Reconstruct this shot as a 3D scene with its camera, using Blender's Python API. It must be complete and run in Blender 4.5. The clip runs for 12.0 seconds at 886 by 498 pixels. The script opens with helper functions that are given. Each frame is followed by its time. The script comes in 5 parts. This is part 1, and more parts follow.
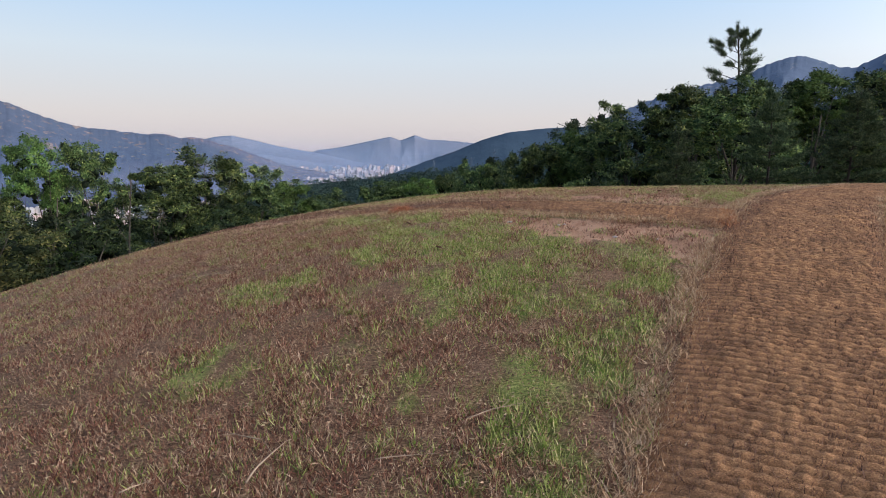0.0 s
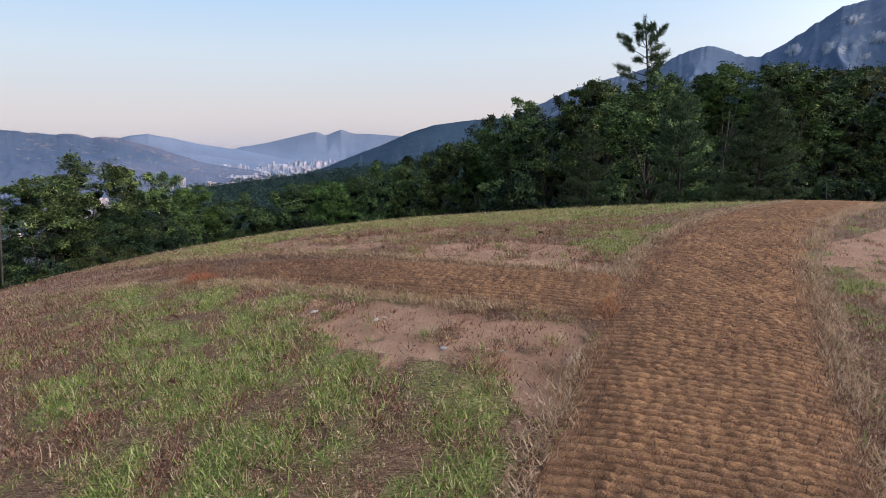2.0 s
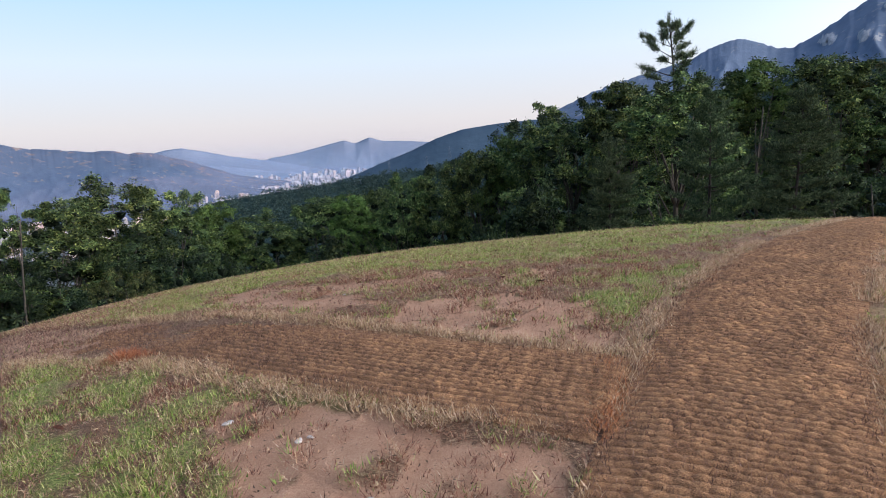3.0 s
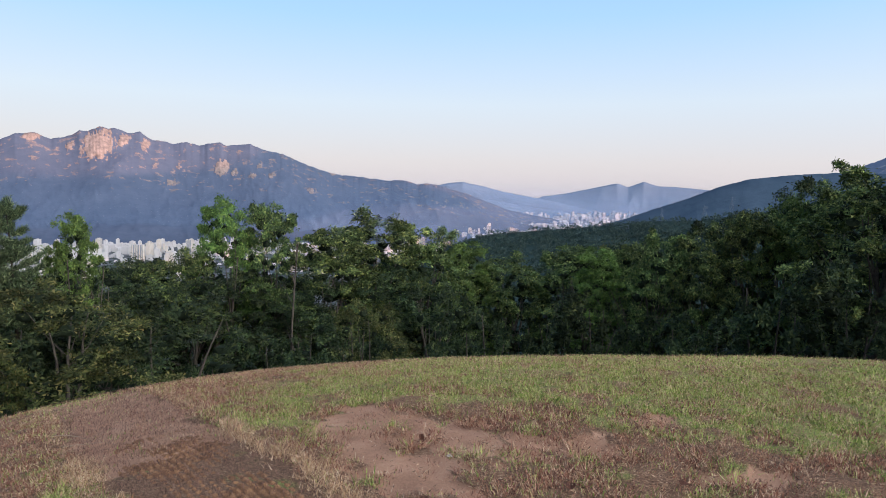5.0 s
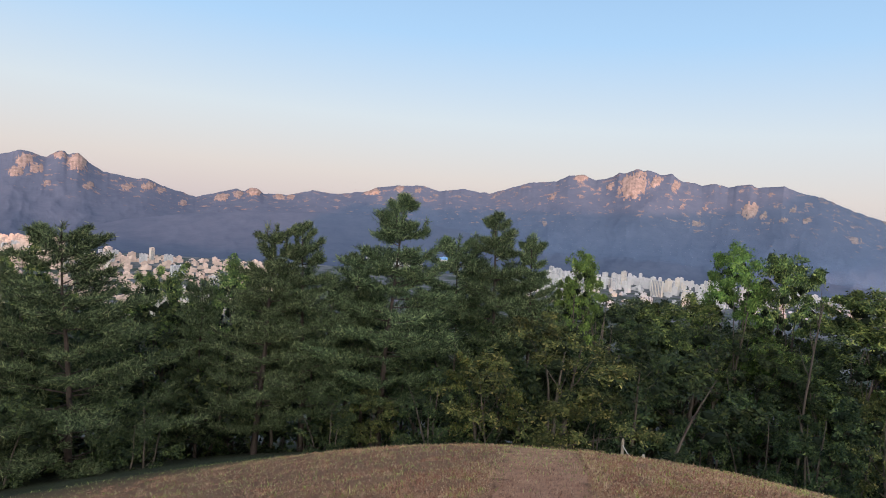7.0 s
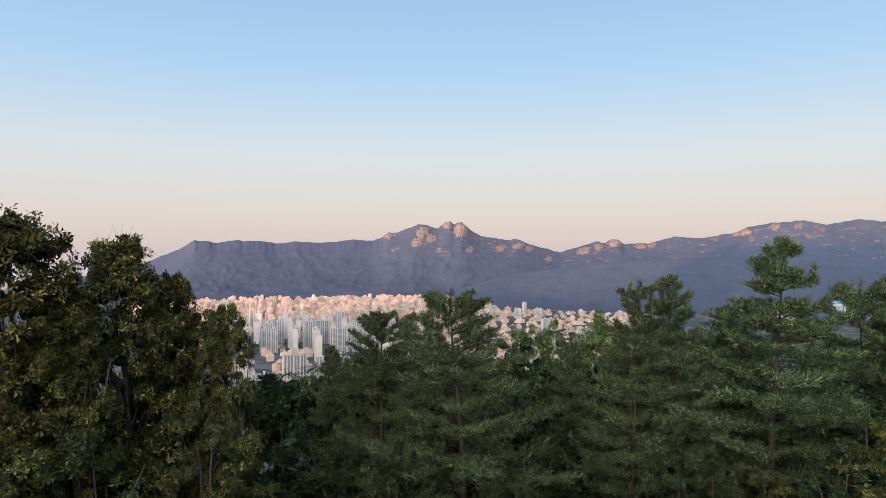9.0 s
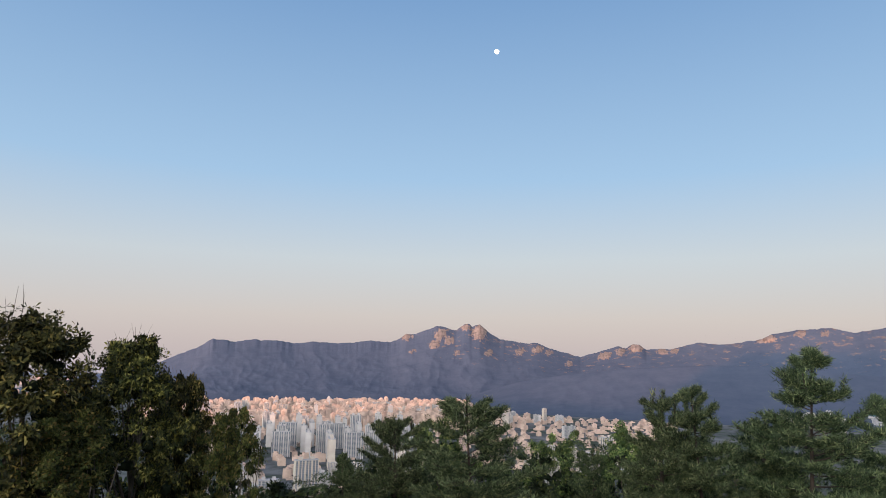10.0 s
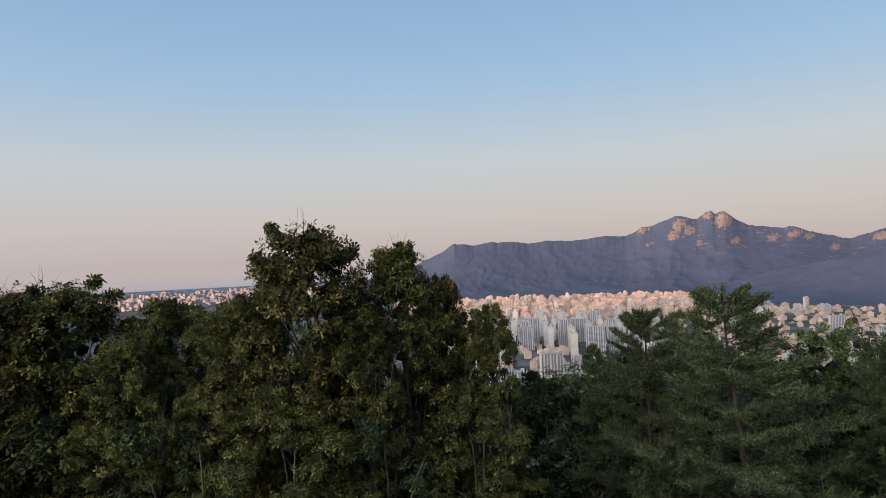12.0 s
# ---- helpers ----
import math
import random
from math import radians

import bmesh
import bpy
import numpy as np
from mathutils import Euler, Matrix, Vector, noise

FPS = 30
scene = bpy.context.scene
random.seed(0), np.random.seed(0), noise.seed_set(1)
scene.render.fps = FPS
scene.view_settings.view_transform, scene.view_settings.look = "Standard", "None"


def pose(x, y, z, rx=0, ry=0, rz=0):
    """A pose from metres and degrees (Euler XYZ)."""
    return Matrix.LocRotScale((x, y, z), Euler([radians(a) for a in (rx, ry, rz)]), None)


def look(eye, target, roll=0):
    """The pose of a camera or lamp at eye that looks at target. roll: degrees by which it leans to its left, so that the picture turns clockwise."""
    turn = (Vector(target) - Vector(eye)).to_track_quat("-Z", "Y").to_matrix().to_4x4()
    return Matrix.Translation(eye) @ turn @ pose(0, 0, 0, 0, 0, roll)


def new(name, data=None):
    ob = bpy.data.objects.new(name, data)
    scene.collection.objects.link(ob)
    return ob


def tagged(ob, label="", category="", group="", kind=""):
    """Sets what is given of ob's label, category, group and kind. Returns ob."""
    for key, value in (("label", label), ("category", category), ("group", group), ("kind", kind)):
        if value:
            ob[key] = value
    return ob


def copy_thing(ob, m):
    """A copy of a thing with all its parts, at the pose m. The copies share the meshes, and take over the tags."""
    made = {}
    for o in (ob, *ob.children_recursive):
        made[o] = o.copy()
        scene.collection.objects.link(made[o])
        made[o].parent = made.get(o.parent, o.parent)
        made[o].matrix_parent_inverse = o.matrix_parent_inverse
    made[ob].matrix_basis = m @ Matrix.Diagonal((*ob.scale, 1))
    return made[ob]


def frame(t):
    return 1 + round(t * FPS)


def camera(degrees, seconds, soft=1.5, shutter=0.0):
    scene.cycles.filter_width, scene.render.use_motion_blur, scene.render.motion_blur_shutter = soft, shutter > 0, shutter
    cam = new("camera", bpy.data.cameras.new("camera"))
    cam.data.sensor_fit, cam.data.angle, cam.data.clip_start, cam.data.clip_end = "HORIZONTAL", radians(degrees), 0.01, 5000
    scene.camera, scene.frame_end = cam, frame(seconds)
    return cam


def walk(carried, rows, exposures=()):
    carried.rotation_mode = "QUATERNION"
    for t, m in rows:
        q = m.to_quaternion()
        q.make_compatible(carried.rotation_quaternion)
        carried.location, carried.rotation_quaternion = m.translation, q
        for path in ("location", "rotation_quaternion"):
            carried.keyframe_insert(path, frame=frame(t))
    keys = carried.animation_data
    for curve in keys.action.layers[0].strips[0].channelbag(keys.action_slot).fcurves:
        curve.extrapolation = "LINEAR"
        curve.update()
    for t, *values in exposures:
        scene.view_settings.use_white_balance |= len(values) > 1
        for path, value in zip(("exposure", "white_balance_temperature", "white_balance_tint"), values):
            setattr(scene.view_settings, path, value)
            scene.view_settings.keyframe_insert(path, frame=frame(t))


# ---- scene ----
# ---------------------------------------------------------------- camera
EXPO = [(0.0, 0.32, 6100, 10), (1.0, 0.3, 6000, 10), (2.0, 0.32, 5950, 10), (2.5, 0.54, 5900, 10), (3.2, 0.52, 5900, 10), (5.0, 0.45, 6000, 10), (6.0, 0.36, 6150, 10), (7.5, 0.33, 6400, 10), (9.5, 0.3, 6600, 10), (10.5, -0.27, 6250, 10), (11.0, -0.42, 6300, 10), (11.5, -0.32, 6350, 10), (12.0, -0.02, 6500, 10)]
cam = camera(68.07, 12.0, soft=0.45)
# seconds, place in metres, yaw, pitch, lean in degrees
WAY = [
    (0.0, -0.031, 0.020, 1.618, 0.40, -8.14, 0.33),
    (0.5, 0.076, 0.416, 1.752, 8.79, -6.21, -1.10),
    (1.0, 0.328, 0.765, 1.902, 10.97, -6.07, -0.61),
    (1.5, 0.600, 1.262, 1.986, 4.88, -7.58, 0.67),
    (2.0, 0.969, 1.799, 2.052, -5.64, -8.77, -1.04),
    (2.5, 1.300, 2.281, 2.210, -6.85, -8.66, -1.93),
    (3.0, 1.505, 2.797, 2.304, -2.93, -8.29, -3.02),
    (3.2, 1.567, 2.982, 2.339, -1.30, -8.04, -2.55),
    (4.8, 2.245, 4.674, 2.598, 15.47, -4.45, -1.18),
    (5.0, 2.208, 4.774, 2.722, 19.75, -4.38, 0.94),
    (5.5, 2.337, 5.160, 2.817, 27.86, -3.41, 0.50),
    (6.0, 2.333, 5.598, 2.871, 36.87, -3.32, 2.11),
    (6.5, 1.969, 6.026, 2.935, 51.06, -3.52, 3.19),
    (7.0, 1.614, 6.234, 2.935, 63.11, -2.91, 4.40),
    (7.5, 1.386, 6.260, 2.974, 78.75, -1.41, 1.32),
    (7.7, 1.308, 6.257, 2.972, 85.21, -1.26, -0.74),
    (9.3, 1.510, 6.267, 3.129, 94.99, 1.06, 0.51),
    (9.5, 1.505, 6.285, 3.143, 95.41, 2.57, 1.15),
    (10.0, 1.466, 6.289, 3.170, 95.82, 9.13, 0.98),
    (10.5, 1.538, 6.274, 3.159, 94.91, 11.14, 1.55),
    (11.0, 1.537, 6.209, 3.146, 95.87, 7.41, 1.41),
    (11.5, 1.581, 6.191, 3.132, 102.71, 3.72, -0.99),
    (12.0, 1.496, 6.100, 3.107, 115.80, 0.56, -2.42),
]
walk(cam, [(t, pose(x, y, z, 0, 0, yaw) @ pose(0, 0, 0, 90 + pitch) @ pose(0, 0, 0, 0, 0, lean))
           for t, x, y, z, yaw, pitch, lean in WAY],
     exposures=EXPO)

# ---------------------------------------------------------------- light
SUN_EL = 2.5
SUN_AZ = -110.0  # compass-like: 0 looks along +y, positive turns left
world = bpy.data.worlds.new("sky")
scene.world = world
world.use_nodes = True
wn, wl = world.node_tree.nodes, world.node_tree.links
sky = wn.new("ShaderNodeTexSky")
sky.sky_type = "NISHITA"
sky.sun_disc = False
sky.sun_elevation = radians(SUN_EL)
sky.sun_rotation = radians(-SUN_AZ)
sky.altitude = 150
sky.air_density = 1.0
sky.dust_density = 1.2
sky.ozone_density = 1.5
# clear morning air: mauve at the horizon, deep blue overhead, with the glow round the sun on top
up = wn.new("ShaderNodeSeparateXYZ")
wl.new(wn.new("ShaderNodeTexCoord").outputs["Generated"], up.inputs[0])
air = wn.new("ShaderNodeValToRGB")
stops = [(0.0, (0.53, 0.46, 0.455)), (0.055, (0.575, 0.525, 0.51)), (0.14, (0.54, 0.585, 0.625)), (0.26, (0.34, 0.51, 0.71)), (0.55, (0.15, 0.29, 0.53)), (1.0, (0.07, 0.16, 0.36))]
while len(air.color_ramp.elements) < len(stops):
    air.color_ramp.elements.new(0.5)
for q, (at, c) in zip(air.color_ramp.elements, stops):
    q.position, q.color = at, (*c, 1)
wl.new(up.outputs[2], air.inputs[0])
glow = wn.new("ShaderNodeBackground")
wl.new(air.outputs[0], wn["Background"].inputs[0])
wl.new(sky.outputs[0], glow.inputs[0])
wn["Background"].inputs[1].default_value = 0.98
glow.inputs[1].default_value = 0.025
sun_dir = Vector((-math.sin(radians(SUN_AZ)) * math.cos(radians(SUN_EL)),
                  math.cos(radians(SUN_AZ)) * math.cos(radians(SUN_EL)), math.sin(radians(SUN_EL))))
# the dawn side of the sky is far brighter and warmer
dot = wn.new("ShaderNodeVectorMath")
dot.operation = "DOT_PRODUCT"
wl.new(up.inputs[0].links[0].from_socket, dot.inputs[0])
dot.inputs[1].default_value = sun_dir
half = wn.new("ShaderNodeMath")
half.operation = "MULTIPLY_ADD"
half.inputs[1].default_value, half.inputs[2].default_value = 0.5, 0.5
wl.new(dot.outputs["Value"], half.inputs[0])
lobe = wn.new("ShaderNodeMath")
lobe.operation = "POWER"
lobe.inputs[1].default_value = 8.5
wl.new(half.outputs[0], lobe.inputs[0])
gain = wn.new("ShaderNodeMath")
gain.operation = "MULTIPLY"
gain.inputs[1].default_value = 9.5
wl.new(lobe.outputs[0], gain.inputs[0])
dawn = wn.new("ShaderNodeBackground")
dawn.inputs[0].default_value = (1.0, 0.935, 0.88, 1)
wl.new(gain.outputs[0], dawn.inputs[1])
both = wn.new("ShaderNodeAddShader")
wl.new(wn["Background"].outputs[0], both.inputs[0])
wl.new(glow.outputs[0], both.inputs[1])
three = wn.new("ShaderNodeAddShader")
wl.new(both.outputs[0], three.inputs[0])
wl.new(dawn.outputs[0], three.inputs[1])
wl.new(three.outputs[0], wn["World Output"].inputs[0])
sun = new("sun", bpy.data.lights.new("sun", "SUN"))
sun.data.energy = 5.0
sun.data.angle = radians(0.5)
sun.data.color = (1.0, 0.44, 0.25)
sun.matrix_world = look(sun_dir * 200, (0, 0, 0))


# ---------------------------------------------------------------- materials
def material(name, rough=0.8):
    m = bpy.data.materials.new(name)
    m.use_nodes = True
    n = m.node_tree.nodes
    b = n["Principled BSDF"]
    b.inputs["Roughness"].default_value = rough
    b.inputs["Specular IOR Level"].default_value = 0.12
    return m, n, m.node_tree.links, b


def ramp(n, stops):
    r = n.new("ShaderNodeValToRGB")
    e = r.color_ramp.elements
    while len(e) < len(stops):
        e.new(0.5)
    for q, (at, c) in zip(e, stops):
        q.position, q.color = at, (*c, 1)
    return r


def noise_tex(n, l, scale, detail=4, coords=None, rough=0.6):
    t = n.new("ShaderNodeTexNoise")
    t.inputs["Scale"].default_value = scale
    t.inputs["Detail"].default_value = detail
    t.inputs["Roughness"].default_value = rough
    if coords:
        l.new(coords, t.inputs["Vector"])
    return t


def mixer(n, l, fac, a, b, kind="MIX"):
    m = n.new("ShaderNodeMix")
    m.data_type, m.blend_type = "RGBA", kind
    for sock, v in ((m.inputs[0], fac), (m.inputs[6], a), (m.inputs[7], b)):
        if hasattr(v, "is_linked"):
            l.new(v, sock)
        elif isinstance(v, (int, float)):
            sock.default_value = v
        else:
            sock.default_value = (*v, 1)
    return m.outputs[2]


def bump(n, l, b, height, strength, dist):
    k = n.new("ShaderNodeBump")
    k.inputs["Strength"].default_value, k.inputs["Distance"].default_value = strength, dist
    l.new(height, k.inputs["Height"])
    l.new(k.outputs[0], b.inputs["Normal"])


def attr(n, name):
    a = n.new("ShaderNodeAttribute")
    a.attribute_name = name
    return a


def leafy(name, stops, tint=0.35, rough=0.7, glow_through=0.25):
    """Leaves, blades and needles: colour differs from piece to piece and from plant to plant."""
    m, n, l, b = material(name, rough)
    g = n.new("ShaderNodeNewGeometry")
    r = ramp(n, stops)
    l.new(g.outputs["Random Per Island"], r.inputs[0])
    o = n.new("ShaderNodeObjectInfo")
    h = n.new("ShaderNodeHueSaturation")
    add = n.new("ShaderNodeMath")
    add.operation = "MULTIPLY_ADD"
    add.inputs[1].default_value, add.inputs[2].default_value = 0.03, 0.48
    l.new(o.outputs["Random"], add.inputs[0])
    l.new(add.outputs[0], h.inputs["Hue"])
    val = n.new("ShaderNodeMath")
    val.operation = "MULTIPLY_ADD"
    val.inputs[1].default_value, val.inputs[2].default_value = tint, 1 - tint / 2
    l.new(o.outputs["Random"], val.inputs[0])
    l.new(r.outputs[0], h.inputs["Color"])
    tone = n.new("ShaderNodeMath")
    tone.operation = "ADD"
    tone.inputs[1].default_value = 1.0
    l.new(attr(n, "tone").outputs["Fac"], tone.inputs[0])
    both_tones = n.new("ShaderNodeMath")
    both_tones.operation = "MULTIPLY"
    l.new(tone.outputs[0], both_tones.inputs[0])
    l.new(val.outputs[0], both_tones.inputs[1])
    l.new(both_tones.outputs[0], h.inputs["Value"])
    l.new(h.outputs[0], b.inputs["Base Color"])
    tr = n.new("ShaderNodeBsdfTranslucent")
    l.new(h.outputs[0], tr.inputs[0])
    mx = n.new("ShaderNodeMixShader")
    mx.inputs[0].default_value = glow_through
    l.new(b.outputs[0], mx.inputs[1])
    l.new(tr.outputs[0], mx.inputs[2])
    l.new(mx.outputs[0], n["Material Output"].inputs[0])
    return m


M_OAK = leafy("oak_leaves", [(0, (0.019, 0.033, 0.013)), (0.5, (0.049, 0.078, 0.023)), (0.85, (0.12, 0.155, 0.042)), (1, (0.2, 0.21, 0.06))], glow_through=0.12)
M_OLIVE = leafy("olive_leaves", [(0, (0.011, 0.013, 0.005)), (0.5, (0.032, 0.035, 0.010)), (0.85, (0.095, 0.09, 0.023)), (1, (0.2, 0.165, 0.042))], glow_through=0.12)
# leaf colour darkened for the shade low in the wood
M_SHADE = leafy("shade_darkened_leaves", [(0, (0.009, 0.016, 0.008)), (0.6, (0.024, 0.038, 0.014)), (1, (0.066, 0.08, 0.026))], glow_through=0.08)
M_LIME = leafy("bright_leaves", [(0, (0.035, 0.06, 0.015)), (0.6, (0.065, 0.11, 0.024)), (1, (0.12, 0.16, 0.035))], glow_through=0.15)
M_RUST = leafy("turning_leaves", [(0, (0.016, 0.022, 0.007)), (0.5, (0.042, 0.052, 0.013)), (0.85, (0.085, 0.085, 0.022)), (1, (0.13, 0.085, 0.026))], glow_through=0.12)
M_HAZEL = leafy("yellowing_shrub_leaves", [(0, (0.018, 0.027, 0.009)), (0.5, (0.046, 0.06, 0.017)), (0.85, (0.1, 0.108, 0.031)), (1, (0.19, 0.17, 0.052))], glow_through=0.12)
M_PINE = leafy("pine_needles", [(0, (0.011, 0.019, 0.009)), (0.5, (0.042, 0.061, 0.028)), (0.85, (0.106, 0.136, 0.06)), (1, (0.2, 0.22, 0.1))], rough=0.75, glow_through=0.12)
M_FAR_LEAF = leafy("woodland_leaves", [(0, (0.022, 0.036, 0.03)), (0.7, (0.035, 0.055, 0.045)), (1, (0.05, 0.07, 0.055))])
M_DRY = leafy("dry_grass", [(0, (0.08, 0.036, 0.022)), (0.35, (0.22, 0.095, 0.05)), (0.65, (0.36, 0.185, 0.1)), (0.88, (0.5, 0.33, 0.19)), (1, (0.62, 0.47, 0.30))], glow_through=0.15)
M_STRAW = leafy("straw", [(0, (0.31, 0.19, 0.09)), (0.5, (0.5, 0.34, 0.175)), (1, (0.66, 0.51, 0.31))], glow_through=0.15)
M_GREEN = leafy("green_grass", [(0, (0.09, 0.14, 0.025)), (0.4, (0.215, 0.295, 0.055)), (0.7, (0.39, 0.42, 0.115)), (1, (0.58, 0.51, 0.24))], glow_through=0.2)
M_FIBRE = leafy("coir_fibre", [(0, (0.06, 0.035, 0.022)), (0.6, (0.19, 0.11, 0.065)), (1, (0.36, 0.23, 0.14))])
M_ORANGE = leafy("loose_coir", [(0, (0.25, 0.09, 0.035)), (0.6, (0.42, 0.17, 0.07)), (1, (0.55, 0.27, 0.12))])


def bark(name, dark, light, scale):
    m, n, l, b = material(name, 0.9)
    c = n.new("ShaderNodeTexCoord")
    mp = n.new("ShaderNodeMapping")
    mp.inputs["Scale"].default_value = (1, 1, 0.25)
    l.new(c.outputs["Object"], mp.inputs[0])
    t = noise_tex(n, l, scale, 6, mp.outputs[0], 0.7)
    r = ramp(n, [(0.3, dark), (0.7, light)])
    l.new(t.outputs[0], r.inputs[0])
    l.new(r.outputs[0], b.inputs["Base Color"])
    bump(n, l, b, t.outputs[0], 0.6, 0.02)
    return m


M_BARK = bark("grey_brown_bark", (0.03, 0.024, 0.019), (0.11, 0.088, 0.07), 14)
M_PBARK = bark("reddish_pine_bark", (0.018, 0.014, 0.012), (0.06, 0.045, 0.037), 10)
# near-black, so the shade inside the crowns sits in the colour
M_CORE = bark("inner_shade_near_black", (0.006, 0.010, 0.005), (0.014, 0.020, 0.009), 6)
M_LITTER = leafy("dead_plant_litter", [(0, (0.05, 0.03, 0.02)), (0.4, (0.16, 0.08, 0.05)), (0.75, (0.27, 0.15, 0.09)), (1, (0.4, 0.27, 0.17))], glow_through=0.05)
M_WOOD = bark("weathered_wood", (0.14, 0.11, 0.08), (0.34, 0.29, 0.23), 20)

# hilltop soil, worn sand, wooded slope, valley floor
M_GROUND, n, l, b = material("hilltop_soil", 0.95)
co = n.new("ShaderNodeTexCoord").outputs["Object"]
fine = noise_tex(n, l, 90, 8, co, 0.85)
mid = noise_tex(n, l, 3.5, 5, co, 0.65)


def matted(angle, seed):
    """Fine stalks lying about one way, a little tangled."""
    mp = n.new("ShaderNodeMapping")
    mp.inputs["Rotation"].default_value = (0, 0, radians(angle))
    mp.inputs["Scale"].default_value = (26, 210, 40)
    mp.inputs["Location"].default_value = (seed, seed * 2, 0)
    l.new(tangled, mp.inputs[0])
    return noise_tex(n, l, 1.0, 3, mp.outputs[0], 0.6).outputs[0]


warp = n.new("ShaderNodeVectorMath")
warp.operation = "MULTIPLY_ADD"
warp.inputs[1].default_value = (0.12, 0.12, 0.0)
l.new(noise_tex(n, l, 5, 2, co).outputs["Color"], warp.inputs[0])
l.new(co, warp.inputs[2])
tangled = warp.outputs[0]
stalks = mixer(n, l, 1.0, mixer(n, l, 1.0, matted(15, 1), matted(75, 3), "LIGHTEN"), matted(135, 5), "LIGHTEN")
stalks = mixer(n, l, 0.45, stalks, fine.outputs[0])
soil = ramp(n, [(0.42, (0.03, 0.017, 0.011)), (0.52, (0.14, 0.075, 0.043)), (0.6, (0.29, 0.18, 0.105)), (0.7, (0.54, 0.41, 0.26))])
l.new(stalks, soil.inputs[0])
sand = ramp(n, [(0.34, (0.2, 0.1, 0.058)), (0.5, (0.365, 0.2, 0.12)), (0.66, (0.49, 0.3, 0.19))])
l.new(mixer(n, l, 0.55, mid.outputs[0], fine.outputs[0]), sand.inputs[0])
turf = ramp(n, [(0.42, (0.035, 0.042, 0.012)), (0.52, (0.15, 0.17, 0.042)), (0.6, (0.30, 0.315, 0.09)), (0.7, (0.53, 0.48, 0.23))])
l.new(stalks, turf.inputs[0])
patch = noise_tex(n, l, 8, 6, co, 0.75)


def ragged(name, low, high):
    """A cover's share with a frayed edge."""
    add = n.new("ShaderNodeMath")
    add.operation = "MULTIPLY_ADD"
    add.inputs[1].default_value = 1.6
    l.new(patch.outputs[0], add.inputs[0])
    l.new(attr(n, name).outputs["Fac"], add.inputs[2])
    e = ramp(n, [(low, (0, 0, 0)), (high, (1, 1, 1))])
    hv = n.new("ShaderNodeMath")
    hv.operation = "MULTIPLY"
    hv.inputs[1].default_value = 0.5
    l.new(add.outputs[0], hv.inputs[0])
    l.new(hv.outputs[0], e.inputs[0])
    return e.outputs[0]


c1 = mixer(n, l, ragged("turf", 0.5, 0.95), soil.outputs[0], turf.outputs[0])
c2 = mixer(n, l, ragged("sand", 0.56, 0.76), c1, sand.outputs[0])
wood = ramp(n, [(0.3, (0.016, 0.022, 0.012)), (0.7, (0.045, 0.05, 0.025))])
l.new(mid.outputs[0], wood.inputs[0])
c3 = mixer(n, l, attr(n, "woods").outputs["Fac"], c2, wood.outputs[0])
town = noise_tex(n, l, 0.02, 4, co)
townc = ramp(n, [(0.35, (0.03, 0.045, 0.025)), (0.5, (0.07, 0.075, 0.075)), (0.65, (0.13, 0.13, 0.135))])
l.new(town.outputs[0], townc.inputs[0])
l.new(mixer(n, l, attr(n, "town").outputs["Fac"], c3, townc.outputs[0]), b.inputs["Base Color"])
bump(n, l, b, fine.outputs[0], 0.7, 0.02)

# coir matting
M_MAT, n, l, b = material("woven_coir", 0.95)
co = n.new("ShaderNodeTexCoord").outputs["Object"]
fine = noise_tex(n, l, 160, 4, co, 0.8)
mid = noise_tex(n, l, 4, 4, co)
mat_c = ramp(n, [(0.3, (0.075, 0.037, 0.02)), (0.5, (0.225, 0.118, 0.058)), (0.7, (0.43, 0.245, 0.125))])
l.new(fine.outputs[0], mat_c.inputs[0])
# gaps between the loops darkened like shade, fibre paler on top of them
gap_shade = ramp(n, [(0.15, (0.6, 0.55, 0.52)), (0.55, (0.95, 0.93, 0.91)), (1.0, (1.3, 1.24, 1.17))])
l.new(attr(n, "worn").outputs["Fac"], gap_shade.inputs[0])
patchy = ramp(n, [(0.35, (0.95, 0.95, 0.96)), (0.65, (1.24, 1.21, 1.17))])
l.new(mid.outputs[0], patchy.inputs[0])
shaded_coir = mixer(n, l, 1.0, mat_c.outputs[0], gap_shade.outputs[0], "MULTIPLY")
l.new(mixer(n, l, 1.0, shaded_coir, patchy.outputs[0], "MULTIPLY"), b.inputs["Base Color"])
bump(n, l, b, fine.outputs[0], 0.8, 0.01)


